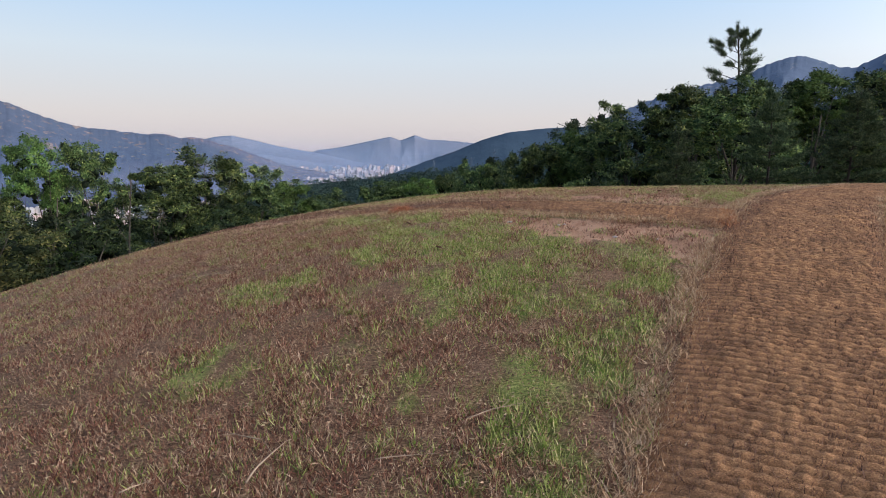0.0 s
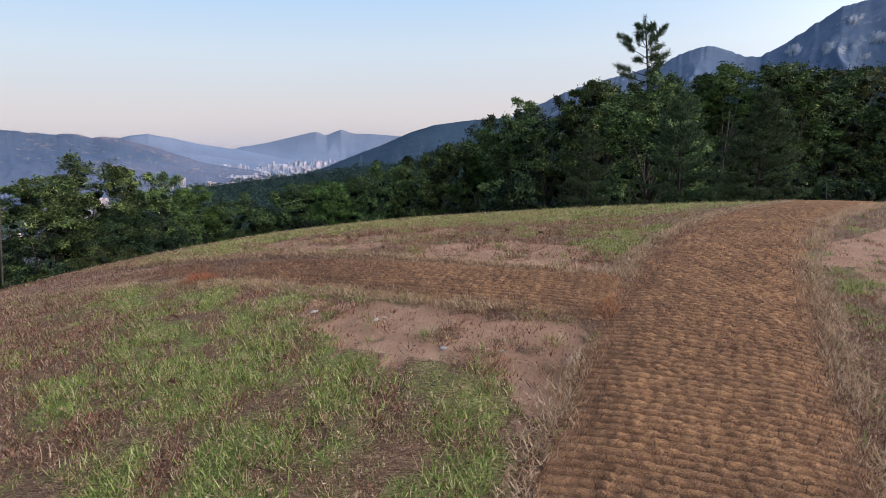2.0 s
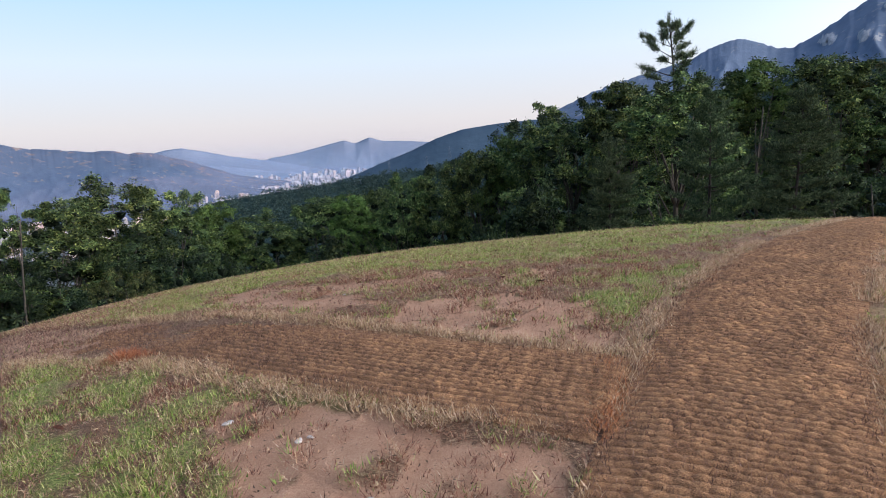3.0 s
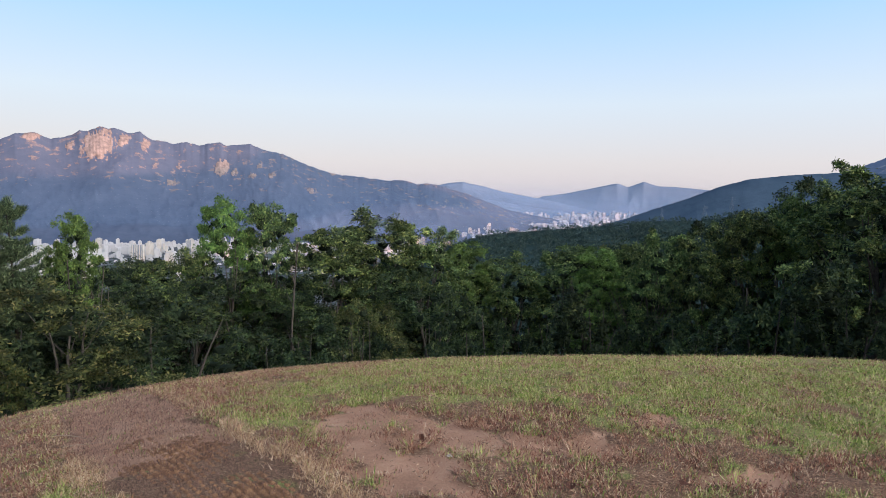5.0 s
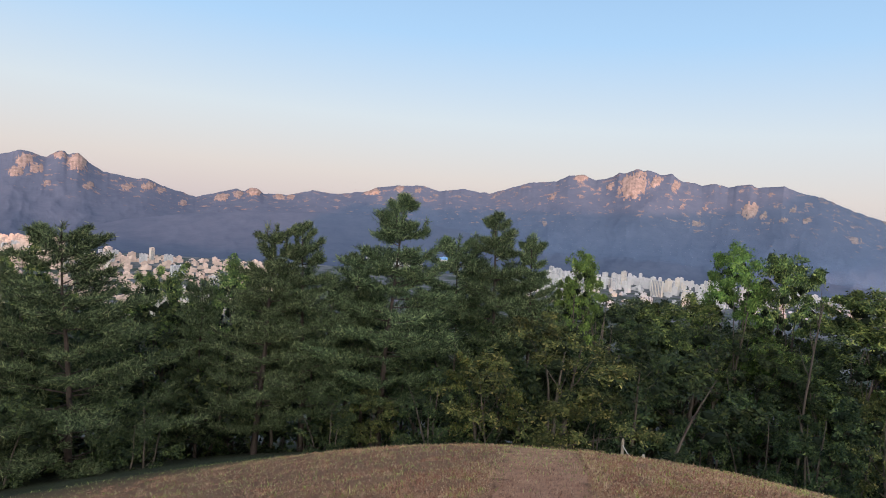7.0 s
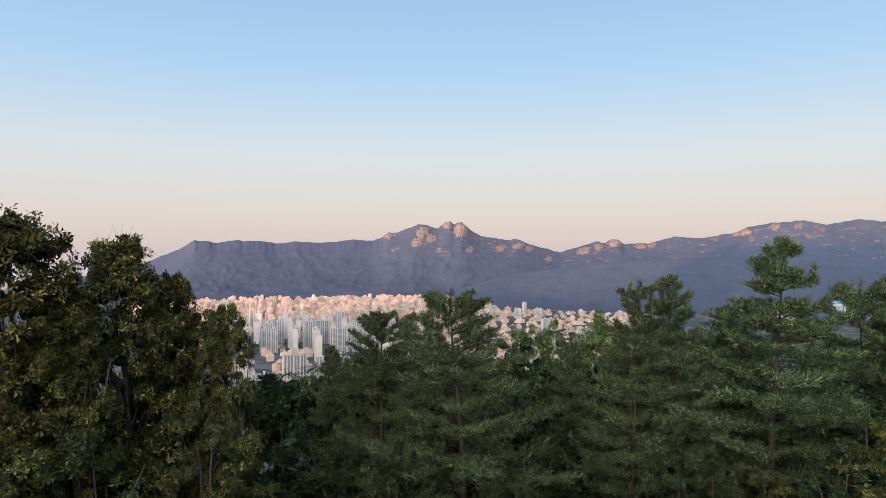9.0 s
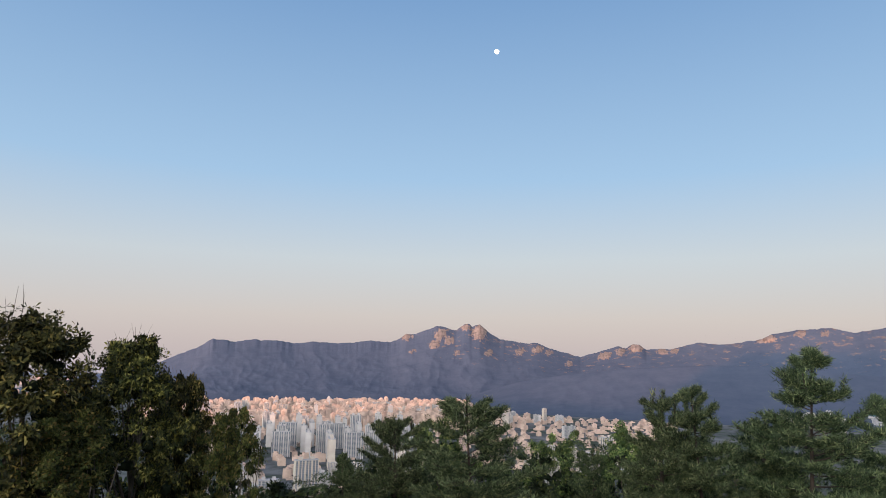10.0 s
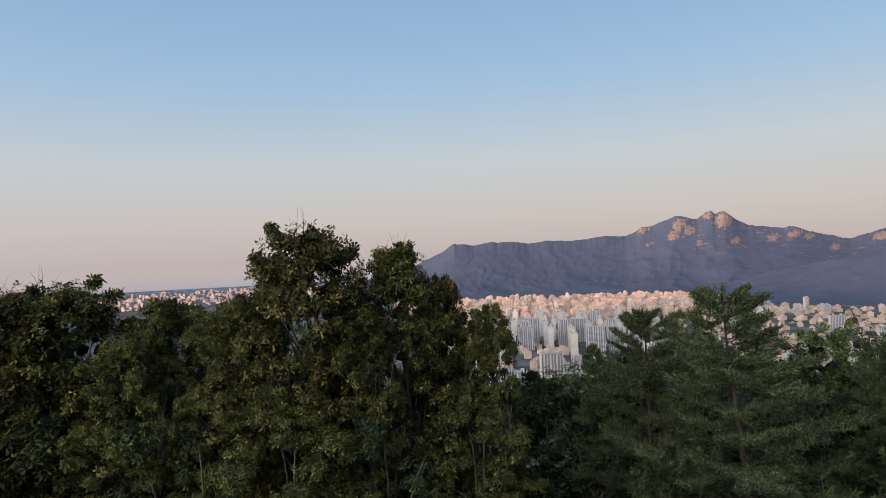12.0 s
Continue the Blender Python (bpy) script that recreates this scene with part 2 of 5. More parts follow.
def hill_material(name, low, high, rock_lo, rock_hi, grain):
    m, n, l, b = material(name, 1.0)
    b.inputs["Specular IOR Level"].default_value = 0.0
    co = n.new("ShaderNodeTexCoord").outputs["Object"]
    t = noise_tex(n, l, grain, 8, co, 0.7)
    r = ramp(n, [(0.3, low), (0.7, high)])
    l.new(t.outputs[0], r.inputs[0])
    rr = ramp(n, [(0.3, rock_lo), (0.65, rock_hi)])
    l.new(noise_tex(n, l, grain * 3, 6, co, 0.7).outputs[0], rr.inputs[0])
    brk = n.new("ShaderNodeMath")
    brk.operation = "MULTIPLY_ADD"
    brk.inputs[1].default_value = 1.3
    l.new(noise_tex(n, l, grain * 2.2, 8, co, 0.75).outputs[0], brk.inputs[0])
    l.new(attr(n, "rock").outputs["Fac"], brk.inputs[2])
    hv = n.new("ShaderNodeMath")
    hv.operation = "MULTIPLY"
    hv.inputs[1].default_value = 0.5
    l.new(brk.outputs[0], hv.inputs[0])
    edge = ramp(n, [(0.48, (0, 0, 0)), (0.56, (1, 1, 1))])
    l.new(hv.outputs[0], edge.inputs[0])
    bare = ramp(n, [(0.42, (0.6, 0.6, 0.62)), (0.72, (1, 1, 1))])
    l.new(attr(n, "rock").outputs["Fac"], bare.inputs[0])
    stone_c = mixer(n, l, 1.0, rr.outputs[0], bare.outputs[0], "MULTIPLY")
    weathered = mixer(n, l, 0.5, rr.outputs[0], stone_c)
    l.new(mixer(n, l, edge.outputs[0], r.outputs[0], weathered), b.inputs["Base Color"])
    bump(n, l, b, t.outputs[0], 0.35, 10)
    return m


# M_MOUNT to M_FAINT carry the blue of distance haze in their base colours
M_MOUNT = hill_material("haze_tinted_forest_and_granite", (0.058, 0.073, 0.108), (0.08, 0.094, 0.13), (0.12, 0.098, 0.09), (0.27, 0.205, 0.178), 0.012)
M_BLUE = hill_material("haze_blue_wooded_hill", (0.105, 0.13, 0.175), (0.14, 0.165, 0.215), (0.2, 0.2, 0.21), (0.36, 0.35, 0.35), 0.02)
M_TEAL = hill_material("haze_teal_wooded_hill", (0.04, 0.062, 0.088), (0.058, 0.083, 0.11), (0.1, 0.1, 0.1), (0.12, 0.12, 0.12), 0.03)
M_FAINT = hill_material("haze_pale_far_hill", (0.092, 0.125, 0.175), (0.112, 0.145, 0.2), (0.3, 0.3, 0.35), (0.4, 0.4, 0.45), 0.01)
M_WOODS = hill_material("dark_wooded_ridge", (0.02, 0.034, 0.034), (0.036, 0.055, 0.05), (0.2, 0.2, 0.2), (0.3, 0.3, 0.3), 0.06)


def paint(name, colour, rough=0.8, vary=0.12, scale=0.05):
    m, n, l, b = material(name, rough)
    co = n.new("ShaderNodeTexCoord").outputs["Object"]
    t = noise_tex(n, l, scale, 5, co)
    r = ramp(n, [(0.3, tuple(c * (1 - vary) for c in colour)), (0.7, tuple(min(1, c * (1 + vary)) for c in colour))])
    l.new(t.outputs[0], r.inputs[0])
    l.new(r.outputs[0], b.inputs["Base Color"])
    return m


# blue of haze put into the colour of see-through sheets
M_HAZE_SHEET, n, l, b = material("haze_sheet_blue", 1.0)
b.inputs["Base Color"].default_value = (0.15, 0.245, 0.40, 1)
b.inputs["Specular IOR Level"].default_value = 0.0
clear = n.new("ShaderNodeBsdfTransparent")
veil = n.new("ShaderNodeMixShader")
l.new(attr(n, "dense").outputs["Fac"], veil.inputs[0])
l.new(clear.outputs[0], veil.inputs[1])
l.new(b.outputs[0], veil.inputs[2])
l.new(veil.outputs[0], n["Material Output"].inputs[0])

M_WALL = paint("off_white_painted_concrete", (0.36, 0.345, 0.335))
M_WALL2 = paint("cream_painted_concrete", (0.39, 0.35, 0.305))
M_GLASS, n, l, b = material("balcony_glazing_between_floor_slabs", 0.4)
sp = n.new("ShaderNodeSeparateXYZ")
l.new(n.new("ShaderNodeTexCoord").outputs["Object"], sp.inputs[0])
fl = n.new("ShaderNodeMath")
fl.operation = "FRACT"
dv = n.new("ShaderNodeMath")
dv.operation = "DIVIDE"
dv.inputs[1].default_value = 2.9
l.new(sp.outputs[2], dv.inputs[0])
l.new(dv.outputs[0], fl.inputs[0])
slab = ramp(n, [(0.3, (0.28, 0.28, 0.28)), (0.36, (0.11, 0.13, 0.16))])
l.new(fl.outputs[0], slab.inputs[0])
l.new(slab.outputs[0], b.inputs["Base Color"])
# low sun's orange is put into this colour; shaded far blocks take M_WALL
M_FARCITY = paint("sunlit_far_concrete", (0.40, 0.30, 0.245), 0.8, 0.35, 0.03)
M_ROOF = paint("grey_flat_roof", (0.3, 0.3, 0.31))
M_BLUEROOF = paint("blue_dome_cladding", (0.12, 0.25, 0.42), 0.4)
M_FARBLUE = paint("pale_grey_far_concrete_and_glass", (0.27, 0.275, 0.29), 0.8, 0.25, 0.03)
M_STEEL = paint("galvanised_steel", (0.1, 0.12, 0.145), 0.5, 0.1, 3)
M_STONE = paint("pale_quartz", (0.4, 0.34, 0.29), 0.7, 0.2, 40)
M_LEAF = paint("dead_brown_leaf", (0.12, 0.05, 0.03), 0.7, 0.4, 60)
M_ROPE = paint("pale_rope", (0.45, 0.42, 0.37), 0.9, 0.2, 60)
M_STICK = paint("dry_stick", (0.27, 0.19, 0.13), 0.9, 0.3, 30)
M_ROAD = paint("pale_concrete_road", (0.3, 0.3, 0.31), 0.8, 0.1, 0.01)
M_MOON, n, l, b = material("moon_surface", 1.0)
t = noise_tex(n, l, 0.05, 4, n.new("ShaderNodeTexCoord").outputs["Object"])
r = ramp(n, [(0.35, (0.55, 0.58, 0.62)), (0.6, (0.95, 0.95, 0.93))])
l.new(t.outputs[0], r.inputs[0])
l.new(r.outputs[0], b.inputs["Base Color"])
l.new(r.outputs[0], b.inputs["Emission Color"])
b.inputs["Emission Strength"].default_value = 1.0


# ---------------------------------------------------------------- helpers for meshes
def mesh_of(name, verts, faces, mat, smooth=False):
    """A mesh from arrays: verts (n, 3); faces (m, 3) or (m, 4)."""
    verts, faces = np.asarray(verts, np.float32), np.asarray(faces, np.int32)
    me = bpy.data.meshes.new(name)
    k = faces.shape[1]
    me.vertices.add(len(verts))
    me.vertices.foreach_set("co", verts.ravel())
    me.loops.add(faces.size)
    me.loops.foreach_set("vertex_index", faces.ravel())
    me.polygons.add(len(faces))
    me.polygons.foreach_set("loop_start", np.arange(0, faces.size, k, dtype=np.int32))
    me.polygons.foreach_set("use_smooth", np.full(len(faces), smooth))
    me.update(calc_edges=True)
    me.validate()
    if mat:
        me.materials.append(mat)
    return me


def add_attr(me, name, values):
    a = me.attributes.new(name, "FLOAT", "POINT")
    a.data.foreach_set("value", np.asarray(values, np.float32))


def part(name, me, parent, label=""):
    ob = new(name, me)
    ob.parent = parent
    return tagged(ob, label) if label else ob


def part_bm(name, bm, mat, parent=None, label="", smooth=False):
    me = bpy.data.meshes.new(name)
    bm.to_mesh(me)
    bm.free()
    me.materials.append(mat)
    if smooth:
        me.polygons.foreach_set("use_smooth", np.full(len(me.polygons), True))
    ob = new(name, me)
    ob.parent = parent
    return tagged(ob, label) if label else ob


def tube(points, radii, sides=7):
    """Verts and quads of a tapered tube along points."""
    pts = [Vector(p) for p in points]
    vs, fs = [], []
    for i, p in enumerate(pts):
        d = (pts[min(i + 1, len(pts) - 1)] - pts[max(i - 1, 0)]).normalized()
        a = d.orthogonal().normalized()
        if i and a.dot(last) < 0:
            a = -a
        if i:
            a = (last - d * last.dot(d)).normalized()
        last = a
        c = d.cross(a)
        for k in range(sides):
            w = 2 * math.pi * k / sides
            vs.append(p + (a * math.cos(w) + c * math.sin(w)) * radii[i])
    for i in range(len(pts) - 1):
        for k in range(sides):
            q = (k + 1) % sides
            fs.append((i * sides + k, i * sides + q, (i + 1) * sides + q, (i + 1) * sides + k))
    e = len(vs)
    for base, flip in ((0, 1), ((len(pts) - 1) * sides, 0)):
        vs.append(pts[0] if flip else pts[-1])
        for k in range(0, sides):
            q = (k + 1) % sides
            fs.append((len(vs) - 1, base + q, base + k, base + k) if flip else (len(vs) - 1, base + k, base + q, base + q))
    return [tuple(v) for v in vs], fs


def tubes_mesh(name, tubes, mat, sides=7):
    vs, fs = [], []
    for p, r in tubes:
        v, f = tube(p, r, sides)
        fs += [tuple(i + len(vs) for i in q) for q in f]
        vs += v
    me = bpy.data.meshes.new(name)
    me.from_pydata(vs, [], [tuple(dict.fromkeys(q)) for q in fs])
    me.polygons.foreach_set("use_smooth", np.full(len(me.polygons), True))
    me.materials.append(mat)
    return me


# ---------------------------------------------------------------- the lie of the land
def floor_z(r, az):
    """Valley floor, rising gently towards the head of the valley."""
    head = np.clip(1 - np.abs(az - 8) / 22, 0, 1)
    return -185 + (0.012 + 0.024 * head) * np.clip(r - 2640, 0, 2260)


CX, CY, TOP = 5.043, 8.634, 1.329
# low swells and hollows of the hilltop: place and height
SWELLS = [(-4, 2, 0.077), (-4, 6, -0.001), (-4, 10, 0.072), (-4, 14, 0.148), (0, 1, -0.045), (0, 5, 0.173), (0, 9, 0.008), (0, 13, 0.206), (4, 3, -0.094), (4, 7, -0.085), (4, 11, -0.139), (4, 15, 0.024), (8, 8, 0.006), (8, 12, 0.071), (-8, 6, -0.330), (-8, 11, 0.177), (-1, 16, -0.418)]


def dome(x, y):
    c, k = math.cos(0.1922), math.sin(0.1922)
    dx, dy = x - CX, y - CY
    s = np.sqrt((0.1231 * (c * dx + k * dy)) ** 2 + (0.1363 * (c * dy - k * dx)) ** 2)
    z = TOP - s * s / (1 + s / 11.43)
    for gx, gy, up in SWELLS:
        z = z + up * np.exp(-((x - gx) ** 2 + (y - gy) ** 2) / 13.5)
    return z


def height(x, y):
    """Rounded hilltop, steep wooded flanks, flat valley floor."""
    x, y = np.asarray(x, float), np.asarray(y, float)
    dx, dy = x - CX, y - CY
    r = np.hypot(dx, dy) + 1e-9
    rc = 17.0
    k = np.minimum(1, rc / r)
    inner = dome(CX + dx * k, CY + dy * k)
    az = np.degrees(np.arctan2(-dx, dy))
    right = np.clip((-az - 5) / 20, 0, 1) * np.clip((az + 175) / 20, 0, 1)
    slope = 0.36 - 0.26 * right
    out = np.maximum(r - rc, 0)
    z = inner - slope * np.minimum(out, 90) - 0.36 * np.maximum(out - 90, 0)
    f = floor_z(r, az)
    return np.where(z > f, z, f)


def in_poly(x, y, poly):
    inside = np.zeros(np.shape(x), bool)
    for (x0, y0), (x1, y1) in zip(poly, poly[1:] + poly[:1]):
        cut = ((y0 > y) != (y1 > y)) & (x < (x1 - x0) * (y - y0) / (y1 - y0 + 1e-12) + x0)
        inside ^= cut
    return inside


def to_line(x, y, line):
    """Distance to a polyline, and the way along it."""
    best, along, run = np.full(np.shape(x), 1e9), np.zeros(np.shape(x)), 0.0
    for (x0, y0), (x1, y1) in zip(line, line[1:]):
        L = math.hypot(x1 - x0, y1 - y0)
        t = np.clip(((x - x0) * (x1 - x0) + (y - y0) * (y1 - y0)) / L / L, 0, 1)
        d = np.hypot(x - x0 - t * (x1 - x0), y - y0 - t * (y1 - y0))
        along = np.where(d < best, run + t * L, along)
        best = np.minimum(best, d)
        run += L
    return best, along


MAIN = [(-0.75, -1.85), (0.2, 0.05), (0.7, 1.05), (1.15, 1.95), (1.85, 3.35), (2.55, 4.75), (3.2, 5.9), (3.95, 7.1), (4.75, 8.1), (5.6, 9.0), (6.9, 10.1), (8.6, 11.6), (10.6, 13.2)]
SIDE = [(2.5, 5.86), (1.45, 6.49), (0.75, 7.0), (0.1, 7.56), (-0.85, 8.2), (-2.05, 8.98), (-3.3, 9.95), (-4.7, 11.0), (-5.7, 11.75), (-7.4, 13.2), (-9.5, 15.2)]
MAIN_W, SIDE_W = 0.585, 0.5
SAND = [
    [(0.42, 6.33), (0.99, 6.10), (1.44, 5.84), (1.75, 5.62), (2.13, 5.30), (2.17, 5.18), (1.99, 4.86), (1.78, 4.48), (1.53, 4.52), (1.54, 4.82), (1.37, 4.98), (1.05, 5.03), (0.69, 5.29), (0.55, 5.63), (0.44, 5.96)],
    [(1.12, 7.73), (1.56, 7.94), (2.25, 7.90), (2.76, 7.51), (2.88, 7.01), (2.69, 6.57), (2.56, 6.40), (2.23, 6.55), (1.51, 7.18)],
    [(-0.23, 8.83), (0.47, 8.95), (1.03, 9.01), (1.32, 8.63), (1.06, 8.20), (0.46, 8.13)],
    [(-0.32, 8.96), (-0.43, 9.50), (0.09, 9.60), (0.53, 9.21), (0.85, 9.44), (1.36, 9.10), (1.83, 9.25), (2.03, 8.93), (1.61, 8.73), (1.11, 8.34), (1.37, 8.03), (0.80, 7.85), (0.41, 8.36)],
    [(1.91, 9.69), (2.18, 9.95), (2.26, 9.68), (2.00, 9.51)],
    [(2.39, 8.86), (2.89, 9.05), (2.91, 8.79), (2.44, 8.54)],
    [(4.5, 6.5), (5.1, 7.3), (6.2, 7.9), (6.4, 7.0), (5.0, 5.4), (4.2, 5.5)],
]
GREEN = [
    [(-0.10, 2.20), (0.70, 2.20), (1.15, 3.50), (0.70, 3.60), (0.20, 3.10)],
    [(-0.30, 3.60), (0.70, 3.70), (0.85, 4.50), (-0.20, 4.60)],
    [(-0.42, 5.64), (0.06, 6.29), (0.60, 5.19), (0.98, 4.85), (0.63, 4.61), (0.13, 4.84)],
    [(0.59, 4.06), (1.34, 3.95), (1.19, 3.59), (0.75, 3.33), (0.63, 3.58)],
    [(-0.78, 6.09), (0.49, 5.63), (0.95, 4.76), (0.76, 4.40), (-0.20, 4.77)],
    [(0.91, 4.05), (1.39, 4.10), (1.36, 3.82), (0.74, 3.37)],
    [(-0.43, 3.15), (-0.12, 3.15), (-0.21, 2.83), (-0.42, 2.90)],
    [(-0.09, 5.87), (0.49, 5.64), (0.71, 5.19), (1.00, 4.97), (0.87, 4.73), (-0.04, 5.06), (-0.36, 5.25), (-0.47, 5.48)],
    [(2.76, 7.72), (3.25, 7.81), (3.23, 7.21), (2.95, 7.08)],
    [(-1.48, 9.87), (-1.24, 10.59), (0.50, 11.71), (2.26, 12.77), (4.17, 13.69), (3.77, 10.72), (3.04, 10.07), (2.26, 10.66), (0.89, 10.17), (-0.01, 9.81), (-0.45, 9.25), (-0.93, 9.25)],
    [(-1.16, 3.44), (-1.06, 3.74), (-0.84, 3.36), (-0.93, 3.05)],
    [(-1.59, 3.58), (-1.31, 3.69), (-1.12, 3.31), (-1.38, 3.27)],
    [(4.04, 5.93), (4.39, 5.76), (3.90, 5.20), (3.78, 5.43)],
    [(-1.00, 5.65), (-0.48, 5.73), (-0.20, 4.90), (-0.82, 4.96)],
    [(-1.28, 8.93), (-1.41, 9.98), (-0.73, 10.06), (-0.49, 9.29), (-0.33, 8.73), (-0.82, 8.72)],
    [(-1.73, 4.97), (-1.05, 4.93), (-0.91, 4.30), (-1.27, 4.30)],
    [(-2.37, 9.20), (-1.04, 7.93), (-0.00, 6.64), (-0.03, 6.15), (-0.59, 6.35), (-1.20, 6.92)],
    [(2.7, 7.8), (3.5, 8.3), (4.6, 8.9), (4.2, 8.3), (3.4, 7.4), (2.95, 6.9)],
    [(-0.6, 9.9), (2.0, 9.6), (4.0, 9.4), (6.5, 11.5), (5.0, 14.0), (0.0, 13.0), (-1.5, 11.0)],
    [(3.75, 5.0), (4.4, 6.0), (4.2, 5.0), (3.7, 4.4)],
]


def wobble(x, y, k=1.3, seed=0.0):
    return np.array([noise.fractal((a * k, c * k, seed), 1.0, 2.0, 3) for a, c in zip(np.ravel(x), np.ravel(y))]).reshape(np.shape(x))


def covers(x, y):
    """Share of sand and of green turf at places on the hilltop."""
    w = wobble(x, y, 1.6, 3.0) * 0.16 + wobble(x, y, 7.0, 13.0) * 0.07
    v = wobble(x, y, 1.6, 9.0) * 0.16 + wobble(x, y, 7.0, 19.0) * 0.07
    s = np.zeros(np.shape(x))
    for p in SAND:
        s = np.maximum(s, in_poly(x + w, y + v, p) * 1.0)
    d1, _ = to_line(x, y, MAIN)
    d2, a2 = to_line(x, y, SIDE)
    s = s * np.where(wobble(x, y, 4.0, 51.0) > 0.34, 0.3, 1.0)
    s = np.maximum(s, 0.78 * ((d2 < SIDE_W - 0.02 + w * 0.6) & (a2 > 4.2)))
    s = np.maximum(s, 0.34 * ((d1 < MAIN_W + 0.18 + w) & (d1 > 0.4)))
    g = np.zeros(np.shape(x))
    big = wobble(x, y, 0.55, 5.0)
    for p in GREEN:
        g = np.maximum(g, in_poly(x + 2.2 * w, y + 2.2 * v, p) * 1.0)
    tufts = wobble(x, y, 2.6, 31.0)
    g = g * np.clip(0.82 + 1.9 * tufts + 0.9 * wobble(x, y, 6.0, 71.0), 0.1, 1)
    dry_side = np.clip((x + 0.25 * y + 0.4) / 1.5, 0.12, 1)
    g = np.maximum(g, np.clip((big - 0.22) * 3, 0, 0.6) * np.clip(0.8 + 1.5 * tufts, 0.1, 1) * dry_side)
    g = np.maximum(g, np.clip((tufts - 0.2) * 3.5, 0, 0.75) * dry_side)
    brow = np.clip((y - 9.4) / 1.6, 0, 1) * np.clip((x + 1.6) / 1.2, 0, 1)
    g = np.maximum(g, brow * np.clip(0.75 + 1.2 * tufts, 0.35, 0.95))
    return s, g * (1 - s)

# ---------------------------------------------------------------- ground: one sheet out to the horizon
def build_ground():
    rings = list(np.arange(0.12, 15, 0.12)) + list(np.arange(15, 40, 0.8)) + list(np.geomspace(40, 4950, 50))
    n = 320
    w = np.arange(n) * 2 * math.pi / n
    x = np.concatenate([[2.0]] + [2.0 + r * np.cos(w) for r in rings])
    y = np.concatenate([[7.0]] + [7.0 + r * np.sin(w) for r in rings])
    z = height(x, y)
    r = np.hypot(x - 2, y - 7)
    near = r < 16
    s, g = np.zeros(len(x)), np.zeros(len(x))
    s[near], g[near] = covers(x[near], y[near])
    rough = np.zeros(len(x))
    rough[near] = wobble(x[near], y[near], 2.2, 1.0) * 0.025 + wobble(x[near], y[near], 9.0, 2.0) * 0.010
    d1, d2 = np.full(len(x), 9.0), np.full(len(x), 9.0)
    d1[near], d2[near] = to_line(x[near], y[near], MAIN)[0], to_line(x[near], y[near], SIDE)[0]
    trodden = np.clip((np.minimum(d1 - MAIN_W, d2 - SIDE_W) - 0.02) / 0.3, 0.15, 1)
    z = z + rough * (1 - 0.6 * s) * trodden - 0.012 * s - 0.015
    faces = [(0, 1 + k, 1 + (k + 1) % n, 1 + (k + 1) % n) for k in range(n)]
    k = np.arange(n)
    quads = [np.stack([1 + i * n + k, 1 + (i + 1) * n + k, 1 + (i + 1) * n + (k + 1) % n, 1 + i * n + (k + 1) % n], 1) for i in range(len(rings) - 1)]
    quads = np.concatenate(quads)
    tris = np.concatenate([quads[:, [0, 1, 2]], quads[:, [0, 2, 3]], np.stack([0 * k, 1 + k, 1 + (k + 1) % n], 1)])
    me = mesh_of("ground", np.stack([x, y, z], 1), tris, M_GROUND, True)
    add_attr(me, "sand", s)
    add_attr(me, "turf", g * np.clip(1.6 - np.hypot(x - 1, y - 4.5) / 9, 0.75, 1))
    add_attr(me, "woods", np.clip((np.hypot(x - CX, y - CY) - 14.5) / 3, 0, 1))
    add_attr(me, "town", np.clip((r - 350) / 150, 0, 1))
    ob = new("ground", me)
    tagged(ob, "rounded hilltop of dry and green grass with bare sandy patches", "ground", kind="structure")


build_ground()


